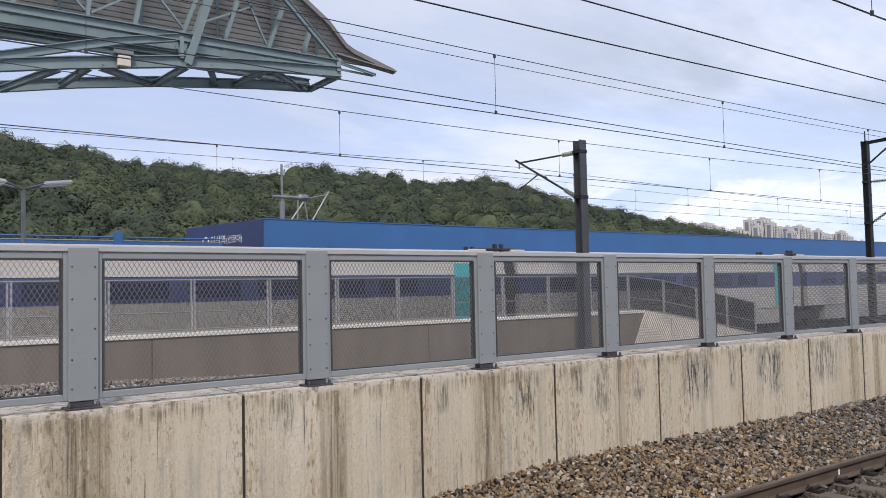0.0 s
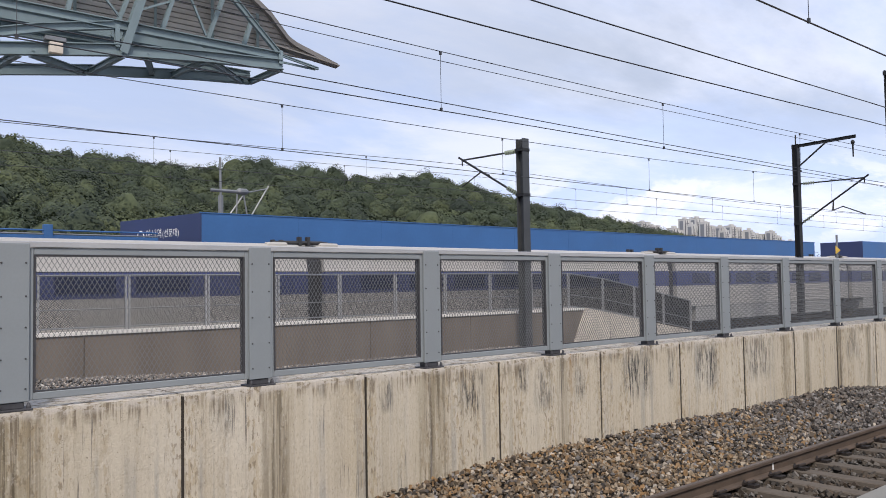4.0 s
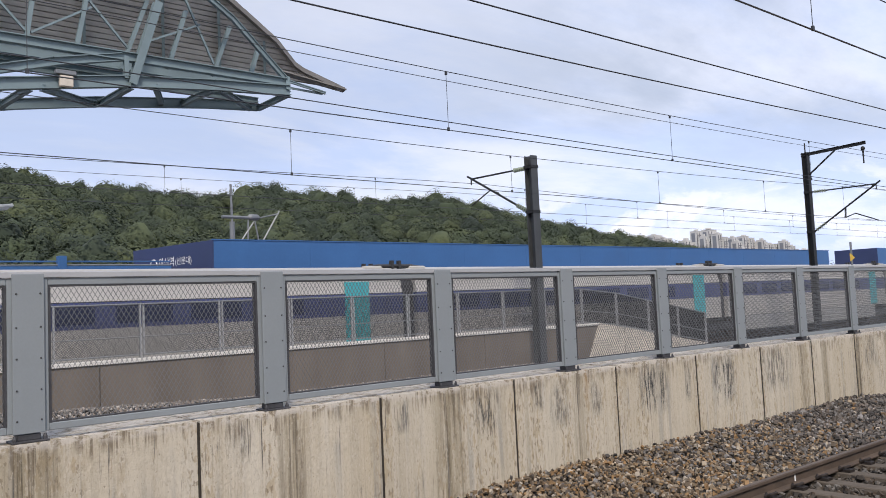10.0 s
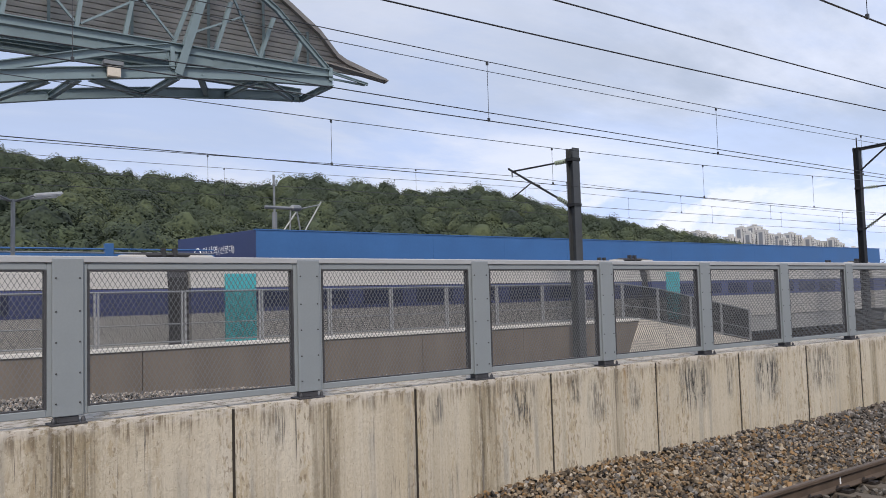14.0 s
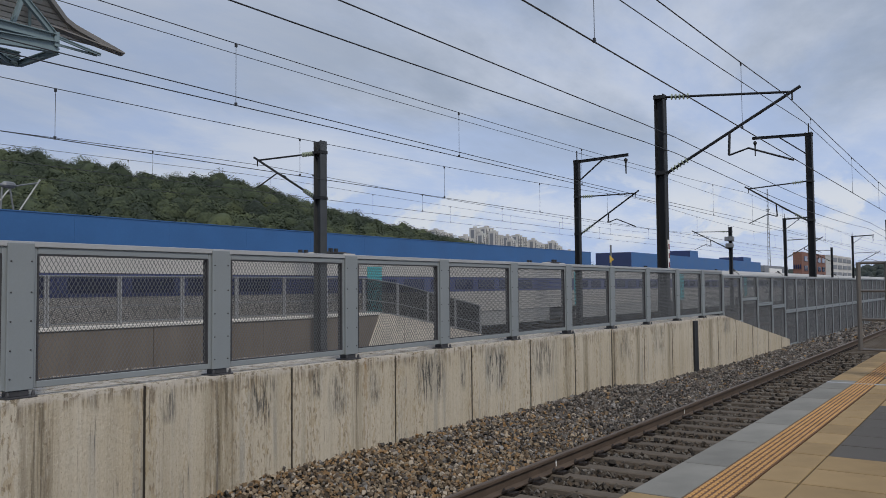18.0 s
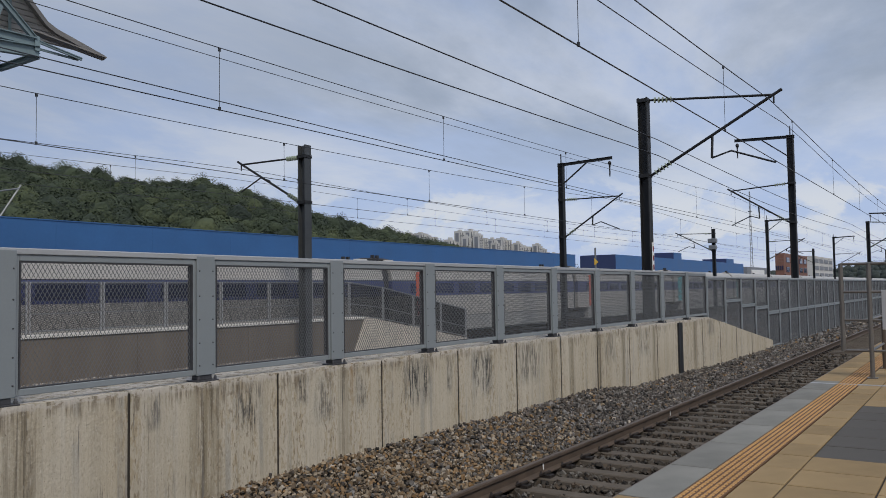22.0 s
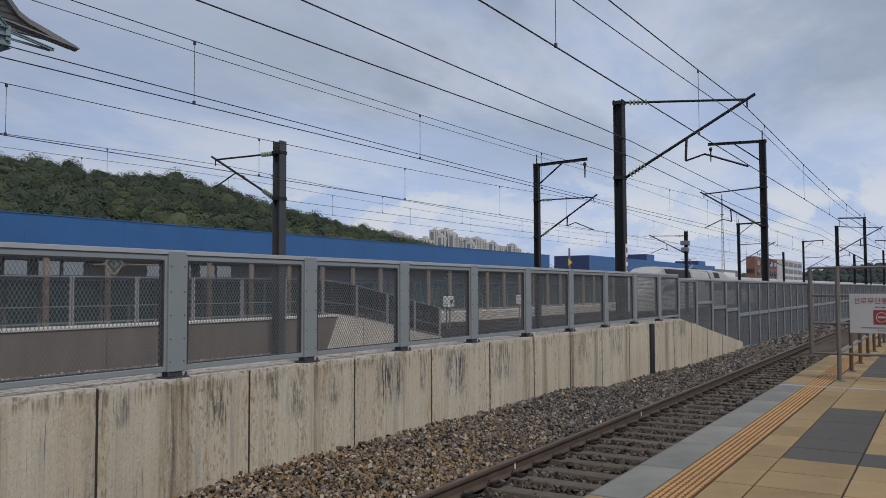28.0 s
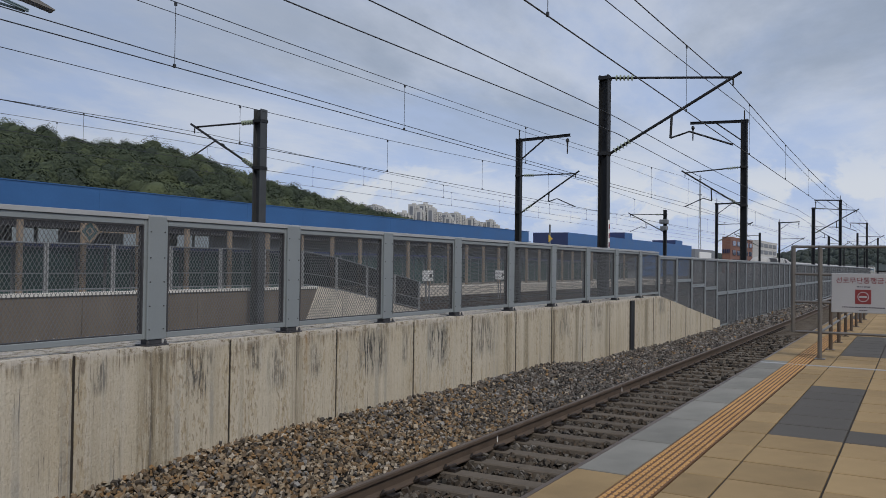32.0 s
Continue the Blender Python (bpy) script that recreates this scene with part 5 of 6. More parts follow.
cuboid(bm, -25, 18.7, 46.5, 52, 4.1, 4.52)
part("slab", bm, M_BLUE, low_roof)
for z in (4.58, 4.78):
    bm = bmesh.new()
    tube(bm, [(-25, 46.6, z), (18.7, 46.6, z)], 0.05, 6)
    part("edge_tube", bm, M_BLUE if z > 4.7 else M_GALV, low_roof)
for x in (-8, 3.3, 12.7):
    bm = bmesh.new()
    soft_box(bm, x - 0.22, x + 0.22, 46.4, 46.8, 4.1, 5.08, 0.02)
    part("stub", bm, M_BLUE, low_roof)
for x in (-20, -8, 4, 16):
    bm = bmesh.new()
    cuboid(bm, x - 0.15, x + 0.15, 49, 49.3, -1.1, 4.1)
    part("column", bm, M_COLUMN, low_roof)

# ---- far platform with its shelter wall ----
shelter = thing("platform_shelter", "far platform shelter with brown columns and tinted panes", "shelter")
SY = 31.0
bm = bmesh.new()
strip(bm, span(-30, 110, 5), [(SY - 2.2, -1.0), (SY - 2.2, -0.1), (SY + 3, -0.1)])
part("platform_slab", bm, M_RAMP, shelter)
bm = bmesh.new()
strip(bm, span(-30, 110, 5), [(SY + 1.1, 2.8), (SY + 1.1, 3.2), (SY + 2.6, 3.2)])
part("header", bm, M_TRAIN_DARK, shelter, "dark header band")
bm = bmesh.new()
strip(bm, span(-30, 110, 5), [(SY + 2.6, -0.1), (SY + 2.6, 3.2)])
part("back_wall", bm, M_TOWER_GREY, shelter)
bm = bmesh.new()
strip(bm, span(-30, 110, 5), [(SY + 0.2, 1.97), (SY + 0.2, 2.1), (SY + 0.35, 2.1)])
part("blue_rail", bm, M_NAVY, shelter)
bm = bmesh.new()
soft_box(bm, -0.1, 0.1, -0.1, 0.1, -0.1, 3.15, 0.02)
COLUMN = mesh_of("column", bm, M_COLUMN)
bm = bmesh.new()
soft_box(bm, 0.1, 1.36, -0.02, 0.02, 0.05, 1.92, 0.02)
LOW_PANE = mesh_of("glass_panel", bm, M_GLASS)
bm = bmesh.new()
soft_box(bm, 0.25, 1.2, -0.02, 0.02, 2.15, 2.75, 0.02)
HIGH_PANE = mesh_of("window_pane", bm, M_PANE)
pick = random.Random(6)
for k in range(-6, 28):
    x = 19.7 + 2.86 * k
    piece("column", COLUMN, shelter, on_line(x, SY))
    for a in (0, 1.43):
        piece("glass_panel", LOW_PANE, shelter, on_line(x + a, SY + 0.45))
        if pick.random() < 0.72 and k < 4:
            piece("window_pane", HIGH_PANE, shelter, on_line(x + a + pick.uniform(-0.2, 0.2), SY + 1.15))
diamond = thing("diamond_sign", "brown-framed diamond sign on a column", "sign", pose(21.9, SY - 1.3, 2.62, 0, 45, 0))
bm = bmesh.new()
for a, b, c, d in ((-0.36, 0.36, 0.28, 0.36), (-0.36, 0.36, -0.36, -0.28), (-0.36, -0.28, -0.28, 0.28), (0.28, 0.36, -0.28, 0.28)):
    cuboid(bm, a, b, -0.03, 0.03, c, d)
part("frame", bm, M_COLUMN, diamond)
bm = bmesh.new()
cuboid(bm, -0.275, 0.275, -0.01, 0.02, -0.275, 0.275)
part("panel", bm, M_GLASS, diamond)
bm = bmesh.new()
for a, b, c, d in ((-0.14, 0.14, 0.09, 0.14), (-0.14, 0.14, -0.14, -0.09), (-0.14, -0.09, -0.09, 0.09), (0.09, 0.14, -0.09, 0.09)):
    cuboid(bm, a, b, -0.025, -0.012, c, d)
part("inner_mark", bm, M_COLUMN, diamond)
bm = bmesh.new()
tube(bm, [(0, 0.05, 0), (1.6, 0.05, 1.6)], 0.03, 6)
tube(bm, [(0, 0.05, 0), (0, 1.4, 0.0)], 0.03, 6)
part("bracket", bm, M_COLUMN, diamond)
for x, y in ((40.1, 24.4), (49.4, 24.4)):
    b = thing("trackside_box", "white trackside equipment box with a dark round opening", "equipment box", on_line(x, y), group="trackside boxes")
    bm = bmesh.new()
    soft_box(bm, -0.28, 0.28, -0.2, 0.2, 0.5, 1.1, 0.02)
    part("case", bm, M_WHITE, b)
    bm = bmesh.new()
    lathe(bm, (0, -0.2, 0.8), (0, -1, 0), [(0, 0.13), (0.02, 0.13), (0.03, 0.08)], 14)
    part("dial", bm, M_TRAIN_DARK, b)
    bm = bmesh.new()
    for a in (-0.18, 0.18):
        cuboid(bm, a - 0.03, a + 0.03, -0.03, 0.03, BED, 0.5)
    part("stand", bm, M_GALV, b)

# ---- station lamp and grey mast ----
lamp = thing("platform_lamp", "grey lamp post with four flat heads on forked arms", "street lamp", pose(6.5, 38, -0.22))
bm = bmesh.new()
tube(bm, [(0, 0, -1.0), (0, 0, 6.45)], 0.09, 10)
part("pole", bm, M_GALV, lamp)
for sx, yy in ((-1, -0.4), (-1, 0.5), (1, -0.4), (1, 0.5)):
    bm = bmesh.new()
    tube(bm, [(0, 0, 6.35), (sx * 0.75, yy, 6.6)], 0.045, 8)
    part("arm", bm, M_GALV, lamp)
    bm = bmesh.new()
    soft_box(bm, 0, 1.15, yy - 0.17, yy + 0.17, 6.52, 6.68, 0.05, 2)
    for v in bm.verts:
        v.co.z += 0.13 * v.co.x
        v.co.x = sx * (0.7 + v.co.x)
    part("lamp_head", bm, M_WHITE, lamp)
mast = thing("signal_mast", "pale grey steel mast with a hinged bracket and insulators", "catenary mast", pose(29.27, 60.2, -2.3) @ Matrix.Diagonal((1.9, 1.9, 1.9, 1)))
bm = bmesh.new()
tube(bm, [(0, 0, 0.6), (0, 0, 5.9)], 0.11, 10)
tube(bm, [(0, 0, 5.9), (-0.02, 0, 7.5)], 0.05, 8)
part("post", bm, M_GALV, mast)
bm = bmesh.new()
tube(bm, [(-0.45, 0, 6.1), (1.25, 0, 6.1)], 0.07, 8)
lathe(bm, (0.75, 0, 6.12), (1, 0, 0), [(0, 0.08), (0.1, 0.14), (0.4, 0.14), (0.5, 0.08)], 10)
part("cross_arm", bm, M_GALV, mast)
for p, q in (((1.25, 0, 6.1), (2.2, 0, 6.32)), ((2.25, 0, 6.45), (1.35, 0, 5.0)), ((0.75, 0, 6.0), (0.7, 0, 4.8)), ((1.05, 0, 6.0), (1.25, 0, 4.9)), ((0.4, 0, 5.1), (1.1, 0, 6.05))):
    bm = bmesh.new()
    tube(bm, [p, q], 0.035, 6)
    part("strut", bm, M_GALV, mast)

# ---- buildings beyond ----
works = thing("blue_works", "blue sheet-clad works building with roof boxes", "building")


def block(x0, x1, y0, y1, z0, z1, front, side, parent, name="wall_block"):
    bm = bmesh.new()
    cuboid(bm, x0, x1, y0, y1, z0, z1)
    bm.faces.ensure_lookup_table()
    for f in bm.faces:
        f.material_index = 1 if f.normal.x < -0.5 else 0
    bm.normal_update()
    for f in bm.faces:
        f.material_index = 1 if abs(f.calc_center_median().x - x0) < 1e-3 else 0
    ob = part(name, bm, [front, side], parent)
    return ob


block(152, 254, 60, 67.5, -1.1, 8.1, M_BLUE, M_NAVY, works)
block(189, 195, 60.3, 66, 8.1, 9.6, M_BLUE, M_NAVY, works, "roof_box")
block(236, 244, 60.3, 67, 8.1, 9.3, M_BLUE, M_NAVY, works, "roof_box")
pointer = thing("track_marker", "yellow triangular marker on a thin grey post", "marker", on_line(40.3, 17.0))
bm = bmesh.new()
tube(bm, [(0, 0, -0.9), (0, 0, 3.65)], 0.05, 6)
part("post", bm, M_GALV, pointer)
bm = bmesh.new()
v = [bm.verts.new(p) for p in ((-0.3, -0.08, 2.72), (0.2, -0.08, 2.9), (-0.3, -0.08, 3.1), (-0.3, -0.05, 2.72), (0.2, -0.05, 2.9), (-0.3, -0.05, 3.1))]
for f in ((0, 1, 2), (5, 4, 3), (0, 3, 4, 1), (1, 4, 5, 2), (2, 5, 3, 0)):
    bm.faces.new([v[i] for i in f])
part("plate", bm, M_YELLOW, pointer)


def apartment(x, w, top, y, seed):
    """A slab tower of stepped wings with dark bay slots, rows of windows and a roof house."""
    r = random.Random(seed)
    t = thing("apartment_tower", "white high-rise apartment tower with grey bay slots beyond the hill", "apartment tower", pose(x, y, 0), group="apartment towers")
    cut = w * r.uniform(0.45, 0.62)
    for a, b, z, d in ((0, cut, top, 0.0), (cut, w, top - r.choice((0, 3, 3, 6)), r.choice((-2.5, 2.5)))):
        bm = bmesh.new()
        cuboid(bm, a, b, d, 14, -1, z)
        part("body", bm, M_TOWER, t)
        bm = bmesh.new()
        cuboid(bm, a - 0.5, b + 0.5, d - 0.5, 14.4, z, z + 0.9)
        part("parapet", bm, M_TOWER, t)
        n = max(1, round((b - a) / 8))
        step = (b - a) / n
        for i in range(n):
            bm = bmesh.new()
            u = a + step * (i + 0.12)
            cuboid(bm, u, u + step * 0.26, d - 0.12, d + 0.1, 4, z - 2.0)
            part("bay_slot", bm, M_TOWER_DARK, t)
            for h in span(60, z - 5, 3.1)[:-1]:
                bm = bmesh.new()
                cuboid(bm, u + step * 0.4, u + step * 0.76, d - 0.12, d + 0.1, h, h + 1.5)
                part("window", bm, M_TOWER_DARK, t)
    bm = bmesh.new()
    cuboid(bm, cut * 0.35, cut * 0.8, 3, 9, top, top + r.uniform(3, 5))
    part("roof_house", bm, M_TOWER, t)
    # grey sheet over the left side: the white wall's shade, painted on
    bm = bmesh.new()
    cuboid(bm, -0.15, 0.02, 3.5, 11, 4, top - 3)
    part("shaded_side", bm, M_TOWER_GREY, t)


CLUSTER = ((1114.6, 15, 97), (1141.4, 26.8, 100), (1167.7, 21, 95), (1232.8, 35.3, 93), (1267.6, 27.6, 110), (1294.4, 10.5, 101), (1304.7, 32.1, 113), (1302.6, 26.7, 94), (1336.2, 28.1, 107), (1329.2, 45.8, 94), (1387.9, 22.2, 101), (1403.1, 25.7, 94), (1425.1, 34.2, 104), (1435.5, 60.2, 97), (1495.7, 22.1, 98), (1517.1, 33.8, 91), (1550.6, 32.6, 88), (1581.8, 26.6, 98), (1607.4, 35.6, 88), (1663, 23.5, 81))
for i, (x, w, top) in enumerate(CLUSTER):
    y = (800, 830, 780)[i % 3]
    apartment(x * y / 800, w * y / 800, 1.5 + (top - 1.5) * y / 800, y, i)

brick = thing("brick_building", "red brick building with rows of windows beyond the tracks", "building")
block(419, 481, 80, 84, -1, 17, M_BRICK, M_BRICK, brick)
for i in range(5):
    for j in range(3):
        bm = bmesh.new()
        cuboid(bm, 424 + i * 11.5, 431 + i * 11.5, 79.7, 80.05, 3.5 + j * 4.6, 5.9 + j * 4.6)
        part("window", bm, M_GLASS_DARK, brick)
for i in range(4):
    bm = bmesh.new()
    cuboid(bm, 418.7, 419.02, 80.4 + i * 0.9, 80.9 + i * 0.9, 9, 11)
    part("window", bm, M_GLASS_DARK, brick)
pale = thing("office_building", "white office building with window bands beyond the tracks", "building")
block(500, 572, 80, 84, -1, 18, M_TOWER, M_TOWER, pale)
for j in range(4):
    for i in range(4):
        bm = bmesh.new()
        cuboid(bm, 504 + i * 17, 517 + i * 17, 79.7, 80.05, 2 + j * 4.1, 4.2 + j * 4.1)
        part("window", bm, M_TOWER_GREY, pale)
shed = thing("pale_shed", "low pale shed beyond the works building", "building")
block(345, 388, 80, 88, -1, 9.3, M_TOWER_GREY, M_TOWER_GREY, shed)
bm = bmesh.new()
cuboid(bm, 352, 374, 79.6, 80.05, 4.5, 8.2)
part("shutter", bm, M_WHITE, shed)
tower = thing("radio_tower", "tall thin lattice radio tower far off", "tower", pose(362, 82, -1) @ Matrix.Diagonal((0.38, 0.38, 0.74, 1)))
for a in (-1, 1):
    for b in (-1, 1):
        bm = bmesh.new()
        tube(bm, [(a * 1.6, b * 1.6, -1), (a * 0.35, b * 0.35, 58)], 0.16, 5)
        part("leg", bm, M_GALV, tower)
bm = bmesh.new()
for k in range(22):
    z, z1 = k * 2.6, k * 2.6 + 2.6
    s, s1 = 1.6 - 1.25 * z / 58, 1.6 - 1.25 * z1 / 58
    for p, q in (((-s, -s, z), (s1, -s1, z1)), ((s, -s, z), (-s1, -s1, z1)), ((-s, s, z), (-s1, -s1, z1)), ((s, -s, z), (s1, s1, z1))):
        beam(bm, p, q, 0.12)
part("lattice", bm, M_GALV, tower)
bm = bmesh.new()
lathe(bm, (0, 0, 46), (0, 0, 1), [(0, 2.2), (0.4, 2.2)], 10)
lathe(bm, (0, 0, 55), (0, 0, 1), [(0, 1.5), (0.3, 1.5)], 10)
part("platform_ring", bm, M_GALV, tower)

# ---- wooded hills ----
RIDGE = [(-300, 48), (0, 55), (44, 55.2), (70, 53.4), (88, 49.2), (109, 48.7), (143, 47.8), (154, 52), (162, 53.2), (213, 50.6), (240, 53.6), (257, 54.5), (279, 51), (307, 46.8), (351, 41.2), (401, 37), (452, 32.7), (520, 25), (600, 15), (700, 6), (1200, 2)]
HILL_Y = 300.0


def ridge(x):
    for (a, s), (b, u) in zip(RIDGE, RIDGE[1:]):
        if a <= x <= b:
            return s + (u - s) * (x - a) / (b - a)
    return 2.0


def hill_z(x, y):
    top = max(1.0, ridge(x * HILL_Y / max(y, 150)) - 4.2)
    u = (y - 110) / 190
    rise = max(0.0, u) ** 0.95 if u < 1 else max(0.0, 1 - (u - 1) ** 2)
    return top * rise - 1 + 2.0 * noise.noise((x * 0.02, y * 0.02, 0)) * min(1, max(0, u * 3))


bm = bmesh.new()
HX = span(-200, 1000, 12)
rows = [[bm.verts.new((x, y, hill_z(x, y))) for y in span(110, 420, 15)] for x in HX]
for a, b in zip(rows, rows[1:]):
    for i in range(len(a) - 1):
        bm.faces.new((a[i], b[i], b[i + 1], a[i + 1]))
M_FOREST = material("forest_leaves", (0.016, 0.026, 0.019), 0.9, scale=0.12, fine=1.2, second=(0.072, 0.09, 0.052), islands=0.07)
n, l = M_FOREST.node_tree.nodes, M_FOREST.node_tree.links
kind = n.new("ShaderNodeAttribute")
kind.attribute_name = "tree_kind"
species = n.new("ShaderNodeValToRGB")
for at, c in ((0.0, (0.55, 0.62, 0.62)), (0.5, (0.95, 1.0, 0.85)), (1.0, (1.6, 1.5, 1.15))):
    e = species.color_ramp.elements.new(at) if at == 0.5 else species.color_ramp.elements[int(at) if len(species.color_ramp.elements) == 2 else -1 if at else 0]
    e.color = (*c, 1)
l.new(kind.outputs["Fac"], species.inputs["Fac"])
tint = n.new("ShaderNodeMix")
tint.data_type, tint.blend_type, tint.inputs[0].default_value = "RGBA", "MULTIPLY", 1.0
l.new([k for k in n if k.type == "MIX" and k != tint][0].outputs[2], tint.inputs[6])
l.new(species.outputs["Color"], tint.inputs[7])
l.new(tint.outputs[2], n["Principled BSDF"].inputs["Base Color"])
solid("hill", bm, M_FOREST, "wooded green hill behind the station", kind="structure")


def crowns(name, count, place, label, seed, size=(1.3, 3.9), leaves=200, mat=None):
    """Tree crowns: each a dark core set about with leaf clumps that face outwards, joined as one wood."""
    rng = np.random.default_rng(seed)
    rnd = random.Random(seed)
    base = bmesh.new()
    bmesh.ops.create_icosphere(base, subdivisions=2, radius=0.86)
    bv = np.array([v.co[:] for v in base.verts])
    bf = np.array([[v.index for v in f.verts] for f in base.faces])
    base.free()
    at = np.array([place(rnd) for _ in range(count)])
    r = rng.uniform(*size, (count, 1, 1)) * np.concatenate([np.ones((count, 1, 2)), rng.uniform(0.8, 1.4, (count, 1, 1))], 2)
    core = bv[None] * r * rng.uniform(0.8, 1.1, (count, len(bv), 1)) + at[:, None, :]
    out = rng.normal(size=(count, leaves, 3))
    out[:, :, 2] = np.abs(out[:, :, 2]) * 1.1 - 0.35
    out[:, :, 1] -= 0.35
    out /= np.linalg.norm(out, axis=2, keepdims=True)
    lobes = 1 + 0.11 * np.sin(out * rng.uniform(2, 5, (count, 1, 3)) + rng.uniform(0, 6, (count, 1, 3))).sum(2, keepdims=True)
    mid = out * r * lobes * rng.uniform(0.84, 1.08, (count, leaves, 1)) + at[:, None, :]
    face = out + rng.normal(size=out.shape) * 0.2
    face /= np.linalg.norm(face, axis=2, keepdims=True)
    u = np.cross(face, rng.normal(size=out.shape))
    u /= np.linalg.norm(u, axis=2, keepdims=True)
    w = np.cross(face, u)
    wide = rng.uniform(0.05, 0.1, (count, leaves, 1)) * r.mean()
    tri = np.stack([mid + u * wide, mid + (-0.5 * u + 0.87 * w) * wide, mid + (-0.5 * u - 0.87 * w) * wide], 2)
    v = np.concatenate([core.reshape(-1, 3), tri.reshape(-1, 3)])
    f = np.concatenate([(bf[None] + len(bv) * np.arange(count)[:, None, None]).reshape(-1, 3), count * len(bv) + np.arange(count * leaves * 3).reshape(-1, 3)])
    me = bpy.data.meshes.new(name)
    me.vertices.add(len(v))
    me.vertices.foreach_set("co", v.astype(np.float32).ravel())
    me.loops.add(f.size)
    me.loops.foreach_set("vertex_index", f.astype(np.int32).ravel())
    me.polygons.add(len(f))
    me.polygons.foreach_set("loop_start", np.arange(0, f.size, 3, dtype=np.int32))
    me.update(calc_edges=True)
    me.validate()
    kind = rng.uniform(0, 1, count)
    tint = me.attributes.new("tree_kind", "FLOAT", "POINT")
    tint.data.foreach_set("value", np.concatenate([np.repeat(kind, len(bv)), np.repeat(kind, leaves * 3)]).astype(np.float32))
    me.materials.append(mat or M_FOREST)
    return tagged(new(name, me), label, "trees", kind="stuff")


def hill_spots(step):
    """Places for the trees, one to a cell of the slope, so that the crowns stand side by side."""
    r = random.Random(12)
    spots = []
    for j in range(int(192 / step)):
        for i in range(int(700 / step)):
            y = 111 + (j + r.uniform(0.1, 0.9)) * step
            x = (-30 + (i + r.uniform(0.1, 0.9)) * step) * (0.35 + 0.65 * y / 300)
            if x < 640:
                spots.append((x, y, hill_z(x, y) + r.uniform(0.2, 3.2)))
    return spots


HILL_SPOTS = iter(hill_spots(7.0))
crowns("forest", len(hill_spots(7.0)), lambda r: next(HILL_SPOTS), "dense green wood covering the hill", 5, (2.9, 5.2), 620)


def far_hill_z(x, y):
    return 46 * math.exp(-(((y - 60) / 420) ** 2)) * (0.8 + 0.35 * noise.noise((y * 0.006, 3, 0))) * math.exp(-(((x - 1700) / 260) ** 2)) - 1


bm = bmesh.new()
rows = [[bm.verts.new((x, y, far_hill_z(x, y))) for y in span(-700, 900, 40)] for x in span(1250, 2300, 40)]
for a, b in zip(rows, rows[1:]):
    for i in range(len(a) - 1):
        bm.faces.new((a[i], b[i], b[i + 1], a[i + 1]))
M_FOREST_FAR = material("far_forest_leaves", (0.018, 0.026, 0.024), 0.9, scale=0.05, fine=0.4, second=(0.045, 0.058, 0.05), islands=0.2)
solid("far_hill", bm, M_FOREST_FAR, "low wooded hills on the horizon", kind="structure")
crowns("far_forest", 1500, lambda r: (lambda x, y: (x, y, far_hill_z(x, y)))(r.uniform(1400, 1750), r.uniform(-400, 600)), "low woods on the horizon hills", 9, (5, 10), 60, M_FOREST_FAR)

# ---- near track ----
near_track = thing("near_track", "railway track with rusty rails on concrete sleepers beside the platform", "", kind="structure")
PROFILE = [(-0.075, -0.172), (-0.075, -0.158), (-0.014, -0.135), (-0.009, -0.05), (-0.036, -0.036), (-0.036, -0.006), (-0.03, 0), (0.03, 0), (0.036, -0.006), (0.036, -0.036), (0.009, -0.05), (0.014, -0.135), (0.075, -0.158), (0.075, -0.172)]
for y0 in (3.25, 4.75):
    bm = bmesh.new()
    strip(bm, span(-20, 150, 2), [(y0 + a, RAIL + b) for a, b in PROFILE])
    rail_ob = part("rail", bm, M_RAIL, near_track)
    bm = bmesh.new()
    strip(bm, span(-20, 150, 2), [(y0 - 0.022, RAIL + 0.0015), (y0 + 0.026, RAIL + 0.0015)])
    part("running_band", bm, M_RAILTOP, near_track, "worn running surface")
bm = bmesh.new()
cuboid(bm, -0.13, 0.13, -1.25, 1.25, -0.2, -0.012)
for vert in bm.verts:
    if vert.co.z > -0.1:
        vert.co.x *= 0.8
        vert.co.y *= 0.99
bmesh.ops.bevel(bm, geom=list(bm.edges), offset=0.012, segments=1, affect="EDGES")
SLEEPER = mesh_of("sleeper", bm, M_SLEEPER)
bm = bmesh.new()
tube(bm, [(-0.06, 0.0, 0.0), (-0.05, 0.05, 0.035), (0.0, 0.085, 0.045), (0.05, 0.05, 0.035), (0.06, 0.0, 0.01), (0.0, -0.02, 0.03)], 0.013, 5)
cuboid(bm, -0.05, 0.05, 0.0, 0.11, -0.012, 0.016)
CLIP = mesh_of("rail_clip", bm, M_CLIP)
for k in range(-45, 90):
    x = 9.92 + 0.615 * k
    m = on_line(x, 4.0, RAIL - 0.168)
    piece("sleeper", SLEEPER, near_track, m)
    if 0 < x < 34:
        for y0 in (-0.75, 0.75):
            for s in (1, -1):
                piece("rail_clip", CLIP, near_track, m @ pose(0, y0 + s * 0.08, 0.0, 0, 0, 0 if s > 0 else 180) @ Matrix.Diagonal((1.3, 1.2, 1.35, 1)))
bm = bmesh.new()
for x in (9.45, 14.46):
    cuboid(bm, x - 0.015, x + 0.015, 4.738 - 0.002 + bend(x), 4.741 + bend(x), RAIL - 0.13, RAIL - 0.05)
part("paint_mark", bm, M_WHITE, near_track, "white paint marks")

